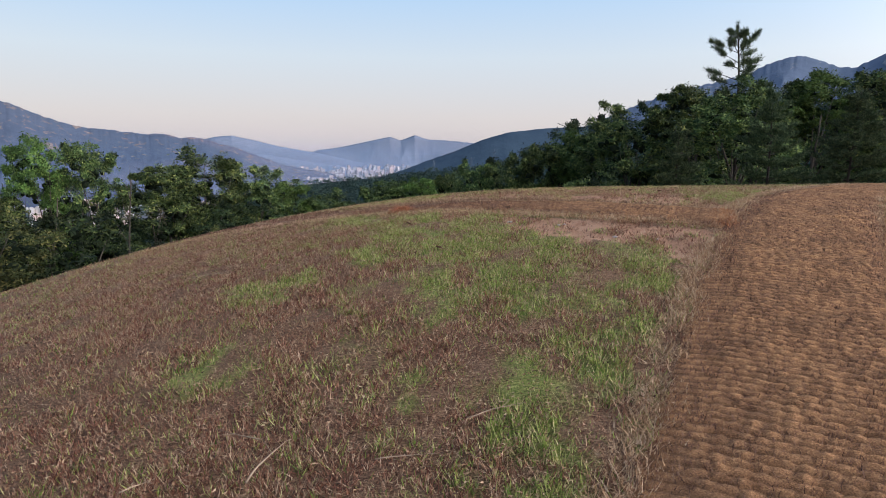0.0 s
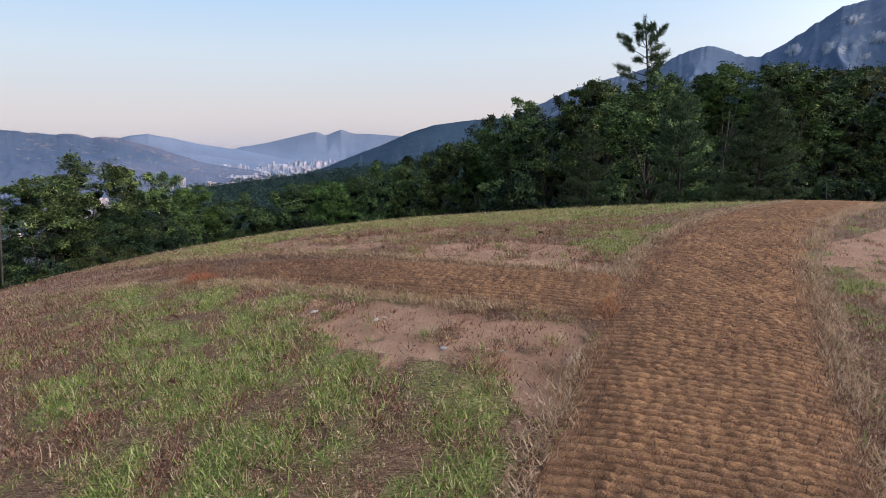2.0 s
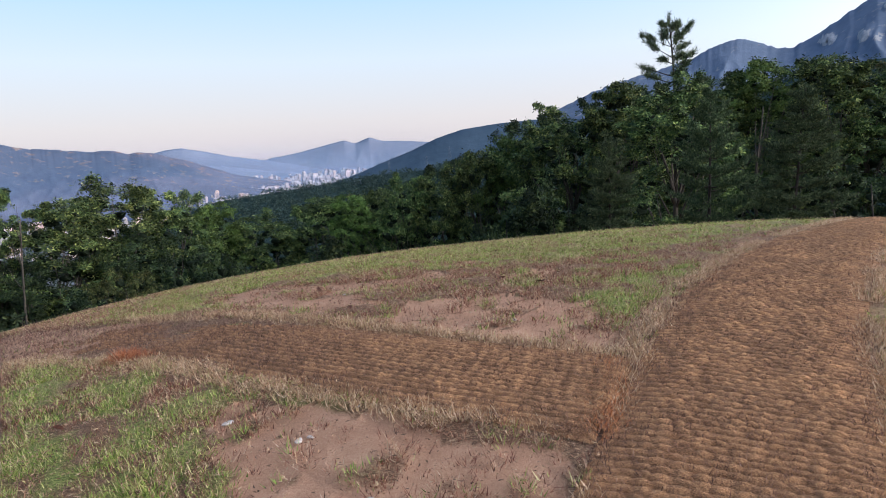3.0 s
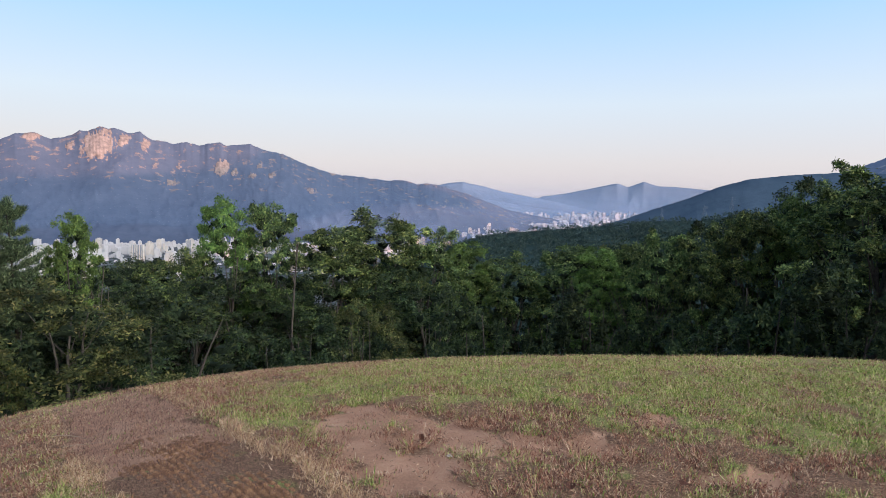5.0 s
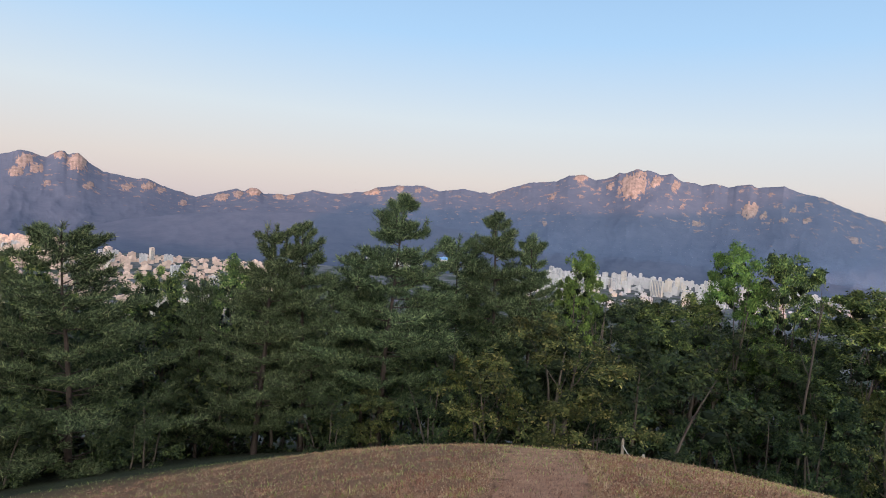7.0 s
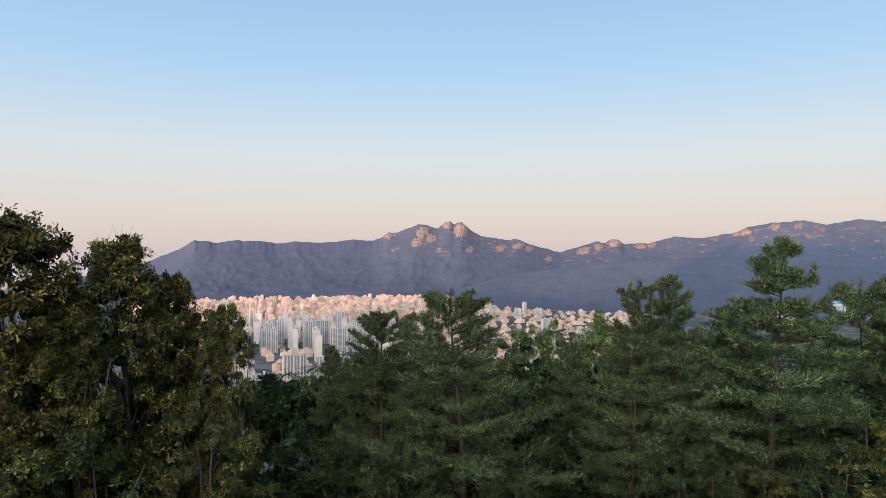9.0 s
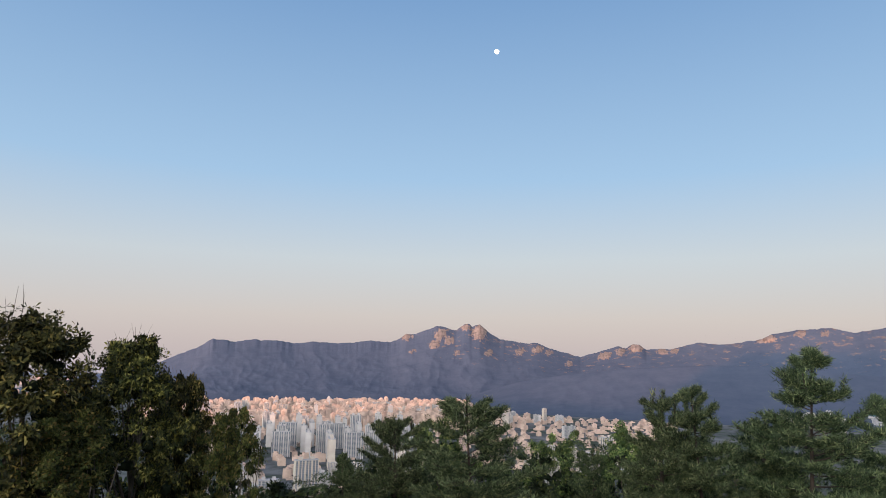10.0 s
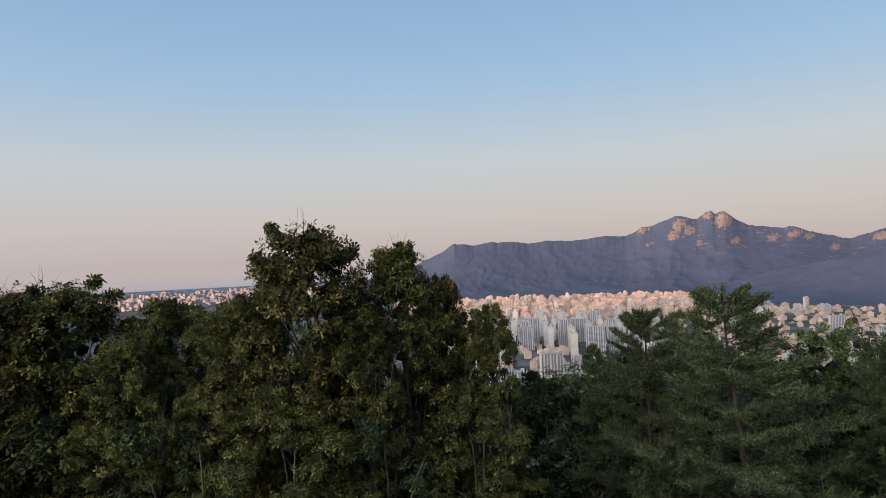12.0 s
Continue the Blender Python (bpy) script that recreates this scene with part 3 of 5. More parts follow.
# ---------------------------------------------------------------- hills and mountains
def hill(name, label, profile, near, crest, foot, mat, rough=1.0, rocks=(), rocky=0.0, step=0.12, rows=30, lump=1.0, seed=0.0, spiky=0.03, rocky_to=999):
    """A range seen from the hilltop: its skyline by bearing and elevation, its foot and crest by distance."""
    az0, az1 = profile[0][0], profile[-1][0]
    sign = 1 if az1 > az0 else -1
    az = np.arange(az0, az1, sign * step)
    P = sorted(profile)
    el = np.interp(az, [p[0] for p in P], [p[1] for p in P])
    soft = np.convolve(np.pad(el, 30, mode="edge"), np.hanning(63)[1:-1] / np.hanning(63)[1:-1].sum(), mode="valid")
    jag = np.array([noise.fractal((a * 1.7, seed, 0), 0.8, 2.0, 4) for a in az])
    back = 5
    S = np.concatenate([np.linspace(0, 1, rows), 1 + np.arange(1, back + 1) / back])
    verts, rock = [], []
    for a, e, e2, jg in zip(az, el, soft, jag):
        top = 2.8 + crest * math.tan(radians(e))
        sm = 2.8 + crest * math.tan(radians(e2))
        ca, sa = -math.sin(radians(a)), math.cos(radians(a))
        for s in S:
            if s <= 1:
                d = near + (crest - near) * s
                base = foot + (sm - foot) * (0.25 * s + 0.75 * s * s) + (top - sm) * s ** 7
                dd = crest + (d - crest) * 0.4
                gx, gy = ca * dd * 0.001 * 2.2 * lump, sa * dd * 0.001 * 2.2 * lump
                f = noise.ridged_multi_fractal((gx, gy, seed), 0.9, 2.1, 5, 1.0, 2.0) - 1.0
                amp = (top - foot) * 0.16 * rough * min(1, 5 * s) * min(1, (1 - s) * 3.2)
                z = base + amp * f + crest * math.tan(radians(spiky)) * jg * s ** 10
                q = 0.0
                if rocky:
                    k = noise.fractal((ca * d * 0.024, sa * d * 0.024, z * 0.016 + seed), 0.7, 2.0, 4)
                    q = min(0.36, max(0.0, (k * 0.6 + rocky * max(0, s - 0.35)))) * min(1, max(0, (s - 0.4) * 4)) * min(1, max(0.0, (rocky_to - a) / 6))
                zel = math.degrees(math.atan((z - 2.8) / d))
                for ra, re, wa, we in rocks:
                    if abs(a - ra) > 2 * wa + 0.4 or abs(zel - re) > 2 * we + 0.4:
                        continue
                    big = min(1.0, wa / 0.6)
                    wx = (1 - 0.5 * big) * noise.fractal((a * 4.1, zel * 2.1, seed), 0.7, 2.0, 3)
                    wy = (1 - 0.5 * big) * noise.fractal((a * 3.1, zel * 4.1, seed + 7), 0.7, 2.0, 3)
                    u = abs((a - ra + 0.25 * (zel - re) + 0.5 * wx * wa) / wa) ** 2.5 + abs((zel - re + 0.6 * wy * we) / we) ** 2.5
                    edge = 1 + 1.1 * noise.fractal((a * 6.6, zel * 1.8, seed), 0.7, 2.0, 4)
                    if u < edge:
                        q = max(q, min(0.47 + 0.4 * big ** 3, (1.3 - u / edge) * (0.75 + 0.45 * big)))
                        groove = noise.fractal((a * 9.0, zel * 0.8, seed + 3), 0.8, 2.0, 3)
                        d -= (22 + 13 * groove) * max(0.0, 1 - u) * big
            else:
                d = crest + (s - 1) * (crest - near) * 0.4
                z = top + crest * math.tan(radians(spiky)) * jg - (top - foot) * (s - 1) ** 2 * 0.5
                q = rock[-1]
            verts.append((ca * d, sa * d, z))
            rock.append(q)
    m, k = len(az), len(S)
    i, j = np.meshgrid(np.arange(m - 1), np.arange(k - 1), indexing="ij")
    a = (i * k + j).ravel()
    faces = np.stack([a, a + k, a + k + 1, a + 1] if sign < 0 else [a, a + 1, a + k + 1, a + k], 1)
    me = mesh_of(name, verts, faces, mat, True)
    add_attr(me, "rock", rock)
    return tagged(new(name, me), label, "mountain" if "mountain" in name else "hill", kind="structure")


RANGE = [(8.00, -2.00), (14.00, -0.90), (17.50, 0.40), (20.03, 1.13), (21.00, 1.32), (21.97, 1.22), (23.19, 1.55), (24.66, 1.49), (27.12, 1.77), (29.09, 1.95), 
         (31.05, 2.51), (33.55, 3.56), (34.91, 3.79), (36.08, 4.26), (37.92, 4.05), (38.40, 4.27), (39.33, 4.18), (40.02, 3.96), (40.99, 4.21), (41.93, 4.02), 
         (42.66, 4.18), (43.63, 4.28), (44.39, 4.83), (45.25, 4.69), (46.10, 5.03), (46.58, 4.96), (47.23, 5.12), (48.03, 4.65), (48.52, 4.72), (49.14, 4.30), 
         (50.44, 3.94), (51.45, 4.37), (52.67, 4.21), (53.72, 3.66), (56.05, 3.37), (57.96, 2.68), (59.39, 2.20), (61.80, 2.43), (63.67, 2.07), (65.18, 2.45), 
         (67.43, 2.28), (69.19, 1.97), (69.79, 1.61), (71.42, 1.33), (72.67, 1.13), (74.58, 1.29), (76.54, 0.75), (78.56, 0.71), (79.15, 1.08), (79.56, 1.08), 
         (80.15, 0.78), (80.84, 0.91), (82.47, 0.41), (83.88, -0.01), (86.51, 0.67), (87.49, 1.14), (88.21, 1.03), (90.66, 1.38), (91.65, 1.95), (92.40, 2.63), 
         (93.09, 2.42), (93.34, 2.66), (93.78, 2.65), (94.46, 2.05), (95.11, 2.23), (95.61, 2.42), (96.10, 2.41), (97.33, 1.99), (98.06, 1.68), (98.80, 1.71), 
         (99.28, 1.30), (100.25, 0.94), (101.72, 1.10), (103.42, 0.87), (104.86, 0.79), (106.54, 0.90), (108.19, 0.71), (109.13, 0.88), (110.52, 0.94), (111.89, 0.96), 
         (113.01, 0.74), (113.69, 0.86), (114.79, 0.97), (115.78, 0.30), (116.71, -0.09), (118.50, -0.90), (122.00, -1.80), (126.00, -2.60)]
ROCKS = [(47.34, 3.72, 1.09, 1.18), (45.55, 4.10, 0.44, 0.49), (43.99, 3.88, 0.35, 0.44), (38.35, 2.22, 0.54, 0.64), (51.68, 4.12, 0.59, 0.25), (53.99, 2.28, 0.30, 0.30), 
         (35.90, 1.68, 0.25, 0.25), (34.31, 1.71, 0.30, 0.25), (42.21, 0.97, 0.30, 0.25), (43.26, 2.37, 0.25, 0.20), (79.29, 0.82, 0.59, 0.39), (81.71, 0.19, 0.39, 0.25), 
         (77.33, 0.57, 0.39, 0.25), (69.37, 1.65, 0.49, 0.25), (67.13, 2.03, 0.30, 0.30), (29.29, 1.99, 0.35, 0.20), (31.12, 0.48, 0.39, 0.25), (54.41, 0.05, 0.25, 0.20), 
         (41.57, 2.21, 0.25, 0.20), (37.31, 1.94, 0.30, 0.30), (35.28, 2.51, 0.25, 0.25), (49.19, 3.52, 0.30, 0.39), (92.39, 1.94, 0.64, 0.69), (93.63, 2.36, 0.39, 0.30), 
         (95.84, 1.72, 0.49, 0.49), (96.31, 0.87, 0.49, 0.39), (95.09, 1.14, 0.39, 0.39), (98.69, 1.42, 0.44, 0.30), (98.27, 0.24, 0.30, 0.20), (91.62, 0.23, 0.35, 0.30), 
         (94.33, 0.17, 0.30, 0.25), (88.93, 0.38, 0.39, 0.30), (87.48, 0.55, 0.49, 0.30), (82.00, 0.08, 0.49, 0.30), (79.33, 0.84, 0.49, 0.30), (80.61, 0.44, 0.39, 0.30), 
         (77.21, 0.50, 0.39, 0.20), (69.39, 1.66, 0.49, 0.30), (67.24, 2.07, 0.35, 0.30), (84.82, -0.61, 0.35, 0.25), (69.79, 1.52, 0.39, 0.25), (65.54, 1.99, 0.30, 0.25), 
         (76.32, 0.61, 0.35, 0.20), (86.51, 0.33, 0.30, 0.25)]
hill("mountain_range", "haze-tinted purple-grey forested mountain range with pink sunlit granite cliffs", RANGE, 2620, 3930, -188, M_MOUNT, 0.34, ROCKS, 0.3, step=0.07, rows=90, seed=2.0, spiky=0.07, rocky_to=101)
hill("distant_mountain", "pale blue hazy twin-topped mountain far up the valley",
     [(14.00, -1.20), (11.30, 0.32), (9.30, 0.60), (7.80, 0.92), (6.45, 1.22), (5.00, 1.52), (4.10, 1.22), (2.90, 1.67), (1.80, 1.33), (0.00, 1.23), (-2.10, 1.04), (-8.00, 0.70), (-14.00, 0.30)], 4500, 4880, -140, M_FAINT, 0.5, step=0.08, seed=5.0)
hill("distant_hill", "pale haze-blue hill beyond the mountain's end",
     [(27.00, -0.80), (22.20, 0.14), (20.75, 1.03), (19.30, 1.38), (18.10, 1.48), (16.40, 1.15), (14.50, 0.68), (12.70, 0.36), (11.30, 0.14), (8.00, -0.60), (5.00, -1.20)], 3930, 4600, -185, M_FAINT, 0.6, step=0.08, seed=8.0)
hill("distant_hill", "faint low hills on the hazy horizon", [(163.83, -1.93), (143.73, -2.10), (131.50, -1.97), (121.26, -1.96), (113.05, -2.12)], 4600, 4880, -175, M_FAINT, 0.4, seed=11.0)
hill("wooded_hill", "haze-tinted blue-grey wooded hill sloping down to the valley",
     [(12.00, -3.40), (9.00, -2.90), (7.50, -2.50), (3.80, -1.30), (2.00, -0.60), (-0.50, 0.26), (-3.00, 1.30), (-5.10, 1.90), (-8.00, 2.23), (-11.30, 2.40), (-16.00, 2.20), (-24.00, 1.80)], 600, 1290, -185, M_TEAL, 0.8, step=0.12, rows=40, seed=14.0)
# past bearing -44 the unseen crest is added to shade the hilltop
hill("eastern_mountain", "haze-tinted blue-grey mountain with bare rock slabs behind the wood",
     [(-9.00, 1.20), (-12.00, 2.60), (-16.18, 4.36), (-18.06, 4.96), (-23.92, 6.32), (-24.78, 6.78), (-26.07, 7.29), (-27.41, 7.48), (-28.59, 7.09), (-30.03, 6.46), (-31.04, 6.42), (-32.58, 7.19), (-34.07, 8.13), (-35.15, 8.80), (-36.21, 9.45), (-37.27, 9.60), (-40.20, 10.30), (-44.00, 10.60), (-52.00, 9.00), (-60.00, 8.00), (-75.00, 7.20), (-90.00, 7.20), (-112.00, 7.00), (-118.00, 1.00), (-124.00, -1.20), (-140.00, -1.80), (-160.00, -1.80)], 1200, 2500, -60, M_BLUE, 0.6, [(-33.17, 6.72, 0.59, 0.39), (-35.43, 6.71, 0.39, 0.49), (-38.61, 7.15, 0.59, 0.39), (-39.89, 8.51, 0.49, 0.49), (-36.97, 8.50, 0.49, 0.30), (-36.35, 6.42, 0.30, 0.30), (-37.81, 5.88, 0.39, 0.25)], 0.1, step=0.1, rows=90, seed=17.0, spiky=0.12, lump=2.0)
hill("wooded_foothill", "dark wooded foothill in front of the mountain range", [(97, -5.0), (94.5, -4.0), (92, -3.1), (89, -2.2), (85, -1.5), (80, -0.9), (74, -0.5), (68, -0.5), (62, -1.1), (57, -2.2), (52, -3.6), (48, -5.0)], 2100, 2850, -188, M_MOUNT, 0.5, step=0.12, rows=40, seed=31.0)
# unseen ridge, added to keep the sun off the near city blocks
hill("shade_ridge", "added unseen ridge that shades the near city blocks", [(148, -14), (156, -7), (163, -4.2), (172, -3.7), (185, -3.5), (205, -3.1), (225, -2.6), (245, -2.0)], 490, 830, -185, M_WOODS, 0.5, step=0.4, seed=25.0)
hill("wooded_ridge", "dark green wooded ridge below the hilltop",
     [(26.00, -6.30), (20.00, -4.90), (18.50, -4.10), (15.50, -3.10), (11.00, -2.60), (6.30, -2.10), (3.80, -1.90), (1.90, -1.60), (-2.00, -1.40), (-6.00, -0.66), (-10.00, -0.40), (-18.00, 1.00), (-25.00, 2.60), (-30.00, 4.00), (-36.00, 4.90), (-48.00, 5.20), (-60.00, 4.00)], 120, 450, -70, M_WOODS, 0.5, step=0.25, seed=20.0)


# ---------------------------------------------------------------- haze sheets over the valley
def valley_haze_sheets(spans):
    """Thin see-through sheets imitating haze, one behind another, thickest on the valley floor and at the head of the
    valley.
    """
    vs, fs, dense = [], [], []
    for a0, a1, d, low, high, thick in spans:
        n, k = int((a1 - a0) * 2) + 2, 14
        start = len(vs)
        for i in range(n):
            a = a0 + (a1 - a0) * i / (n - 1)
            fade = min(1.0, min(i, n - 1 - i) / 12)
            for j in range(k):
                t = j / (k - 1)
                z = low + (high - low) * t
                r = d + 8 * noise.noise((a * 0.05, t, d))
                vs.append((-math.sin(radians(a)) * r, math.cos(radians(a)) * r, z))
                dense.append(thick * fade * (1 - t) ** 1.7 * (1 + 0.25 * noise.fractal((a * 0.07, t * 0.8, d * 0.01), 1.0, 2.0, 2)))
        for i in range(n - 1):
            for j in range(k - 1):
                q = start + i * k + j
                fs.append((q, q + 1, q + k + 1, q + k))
    me = mesh_of("valley_haze_sheets", vs, np.array(fs), M_HAZE_SHEET, True)
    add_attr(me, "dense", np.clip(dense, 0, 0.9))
    tagged(new("valley_haze_sheets", me), "see-through blue sheets standing in for haze over the valley", "mist", kind="stuff")


valley_haze_sheets([(2, 40, 1550, -190, 10, 0.08), (-6, 28, 2450, -190, 40, 0.16), (-4, 36, 2900, -190, 230, 0.2), (20, 75, 2935, -190, 150, 0.12), (-6, 32, 3500, -190, 100, 0.24), (-8, 30, 3890, -190, 170, 0.36), (-14, 24, 4460, -190, 180, 0.5), (108, 162, 3300, -190, -60, 0.3), (108, 162, 4350, -190, -30, 0.5)])


# ---------------------------------------------------------------- coir matting on the paths
def smooth_line(line, step):
    P = [Vector((*p, 0)) for p in line]
    P = [P[0] * 2 - P[1]] + P + [P[-1] * 2 - P[-2]]
    out = []
    for i in range(1, len(P) - 2):
        k = max(1, int((P[i + 1] - P[i]).length / 0.05))
        for j in range(k):
            t = j / k
            out.append(0.5 * (2 * P[i] + (P[i + 1] - P[i - 1]) * t + (2 * P[i - 1] - 5 * P[i] + 4 * P[i + 1] - P[i + 2]) * t * t
                              + (3 * P[i] - P[i - 1] - 3 * P[i + 1] + P[i + 2]) * t ** 3))
    out.append(P[-2])
    d = np.concatenate([[0], np.cumsum([(b - a).length for a, b in zip(out, out[1:])])])
    n = int(d[-1] / step)
    at = np.linspace(0, d[-1], n)
    return np.interp(at, d, [p.x for p in out]), np.interp(at, d, [p.y for p in out]), at


def coir_mat(line, half, label, along_rows, pitch, lift, until, sink):
    x, y, at = smooth_line(line, 0.013 if along_rows else 0.0095)
    keep = at < until
    x, y, at = x[keep], y[keep], at[keep]
    tx, ty = np.gradient(x), np.gradient(y)
    L = np.hypot(tx, ty)
    nx, ny = ty / L, -tx / L
    u = np.linspace(-1, 1, int(2 * half / (0.011 if along_rows else 0.013)))
    edge = np.array([noise.fractal((a * 1.3, half, 0), 1, 2, 3) for a in at]) * 0.03
    edge2 = np.array([noise.fractal((a * 1.3, half, 7), 1, 2, 3) for a in at]) * 0.03
    side = np.where(u[None] > 0, u[None] * (half + edge[:, None]), u[None] * (half + edge2[:, None]))
    X = x[:, None] + nx[:, None] * side
    Y = y[:, None] + ny[:, None] * side
    A = at[:, None] + 0 * side
    p, q = (side, A) if along_rows else (A, side)
    jit = np.array([noise.noise((a * 16, c * 16, 3.3)) for a, c in zip(X.ravel(), Y.ravel())]).reshape(X.shape)
    slow = np.array([noise.noise((a * 3.1, c * 3.1, 8.3)) for a, c in zip(X.ravel(), Y.ravel())]).reshape(X.shape)
    fuzz = np.array([noise.noise((a * 60, c * 60, 1.3)) for a, c in zip(X.ravel(), Y.ravel())]).reshape(X.shape)
    row = p / pitch + 0.22 * slow + 0.2 * jit
    k = np.floor(row)
    wander = np.sin(k * 12.9898) * 43.7
    loops = np.abs(np.sin(math.pi * (q / (pitch * 1.35) + wander + 0.3 * jit)))
    crest = np.abs(np.sin(math.pi * row)) ** 0.7
    knots = crest * (0.5 + 0.5 * loops ** 0.7) * (1 + 0.2 * slow + 0.25 * jit)
    bumps = knots * 0.021 + 0.007 * fuzz
    fall = np.clip((1 - np.abs(u)) * half / 0.24, 0, 1)[None] ** 0.8 * np.clip(at / 0.04, 0, 1)[:, None] * np.clip((at[-1] - at) / 0.3, 0, 1)[:, None]
    sunk = np.clip((at - sink) / 3.2, 0, 1)[:, None] * (0.05 + 0.02 * jit + 0.035 * slow)
    Z = height(X, Y) + (lift + bumps) * fall - 0.012 * (1 - fall) - sunk
    m, kk = X.shape
    i, j = np.meshgrid(np.arange(m - 1), np.arange(kk - 1), indexing="ij")
    a = (i * kk + j).ravel()
    me = mesh_of("coir_mat", np.stack([X, Y, Z], -1).reshape(-1, 3), np.stack([a, a + 1, a + kk + 1, a + kk], 1), M_MAT, True)
    # loop height, by which the colour paints shade into the gaps
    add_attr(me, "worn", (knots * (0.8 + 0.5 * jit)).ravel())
    return tagged(new("coir_mat", me), label, "mat", group="coir path mats")


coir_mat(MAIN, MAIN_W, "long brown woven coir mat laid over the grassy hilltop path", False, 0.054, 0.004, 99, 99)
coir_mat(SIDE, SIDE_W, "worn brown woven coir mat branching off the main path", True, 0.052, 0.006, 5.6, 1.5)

# ---------------------------------------------------------------- trees
def turned(rng, n):
    """n random frames: two unit axes each."""
    a = rng.normal(size=(n, 3))
    a /= np.linalg.norm(a, axis=1)[:, None]
    c = np.cross(a, rng.normal(size=(n, 3)))
    c /= np.linalg.norm(c, axis=1)[:, None] + 1e-9
    return a, c


def leaves_mesh(name, centre, size, mat, rng, droop=0.3):
    """One pointed, folded leaf of two triangles at each centre."""
    n = len(centre)
    a, c = turned(rng, n)
    a[:, 2] -= droop
    a /= np.linalg.norm(a, axis=1)[:, None]
    up = np.cross(a, c)
    L = (size * rng.uniform(0.7, 1.3, n))[:, None]
    v = np.empty((n, 4, 3))
    v[:, 0] = centre - a * L * 0.5
    v[:, 1] = centre + c * L * 0.30 + up * L * 0.07
    v[:, 2] = centre + a * L * 0.5
    v[:, 3] = centre - c * L * 0.30 + up * L * 0.07
    i = np.arange(n)[:, None] * 4
    return mesh_of(name, v.reshape(-1, 3), np.concatenate([i + [0, 1, 2], i + [0, 2, 3]]).reshape(-1, 3), mat)


def bend(rng, p, d, length, steps, lift, wild):
    pts = [p.copy()]
    for _ in range(steps):
        d = d + np.array(rng.normal(size=3)) * wild + np.array((0, 0, lift))
        d = d / np.linalg.norm(d)
        p = p + d * length / steps
        pts.append(p.copy())
    return pts


def leaf_shells(name, clumps, radius, per, leaf, mat, rng):
    """Rosettes of five leaves on the outsides of many small clumps, facing out and up."""
    k = len(clumps)
    per = max(1, per // 5)
    n = k * per
    d = rng.normal(size=(n, 3))
    d /= np.linalg.norm(d, axis=1)[:, None]
    d[:, 2] = np.where(d[:, 2] < -0.12, -d[:, 2], d[:, 2])
    c, r = np.repeat(clumps, per, 0), np.repeat(radius, per)
    u = rng.uniform(0, 1, n)
    at = c + d * (r * (0.4 + 0.7 * u + 0.5 * u ** 6))[:, None] * (1, 1, 0.8)
    out = d + rng.normal(size=(n, 3)) * 0.4 + (0, 0, 0.3)
    out /= np.linalg.norm(out, axis=1)[:, None]
    a = np.cross(out, rng.normal(size=(n, 3)))
    a /= np.linalg.norm(a, axis=1)[:, None] + 1e-9
    s = np.cross(out, a)
    v = np.empty((n, 5, 3, 3))
    for j in range(5):
        w = 2 * math.pi * (j + rng.uniform(-0.3, 0.3, n)) / 5
        tilt = rng.uniform(-0.25, 0.6, n)[:, None]
        way = np.cos(w)[:, None] * a + np.sin(w)[:, None] * s + out * tilt
        way /= np.linalg.norm(way, axis=1)[:, None]
        side = np.cross(out, way)
        L = (leaf * rng.uniform(0.65, 1.3, n))[:, None]
        v[:, j, 0] = at + way * L * 0.08
        v[:, j, 1] = at + way * L * 0.72 + side * L * 0.27
        v[:, j, 2] = at + way * L - side * L * 0.16
    me = mesh_of(name, v.reshape(-1, 3), np.arange(n * 15).reshape(-1, 3), mat)
    # tone differs at random from clump to clump
    add_attr(me, "tone", np.repeat(rng.uniform(-0.5, 0.55, k), per * 15))
    return me


ICO = bmesh.new()
bmesh.ops.create_icosphere(ICO, subdivisions=1, radius=1)
ICO.verts.ensure_lookup_table()
ICO_V = np.array([v.co[:] for v in ICO.verts])
ICO_F = np.array([[v.index for v in f.verts] for f in ICO.faces])
ICO.free()


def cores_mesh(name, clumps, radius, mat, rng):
    """Near-black lump inside each clump, in place of the shade there."""
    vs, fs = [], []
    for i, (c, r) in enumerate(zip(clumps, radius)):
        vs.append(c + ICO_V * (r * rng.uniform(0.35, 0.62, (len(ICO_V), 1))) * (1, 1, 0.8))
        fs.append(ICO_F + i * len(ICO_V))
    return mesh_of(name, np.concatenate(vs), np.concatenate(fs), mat)


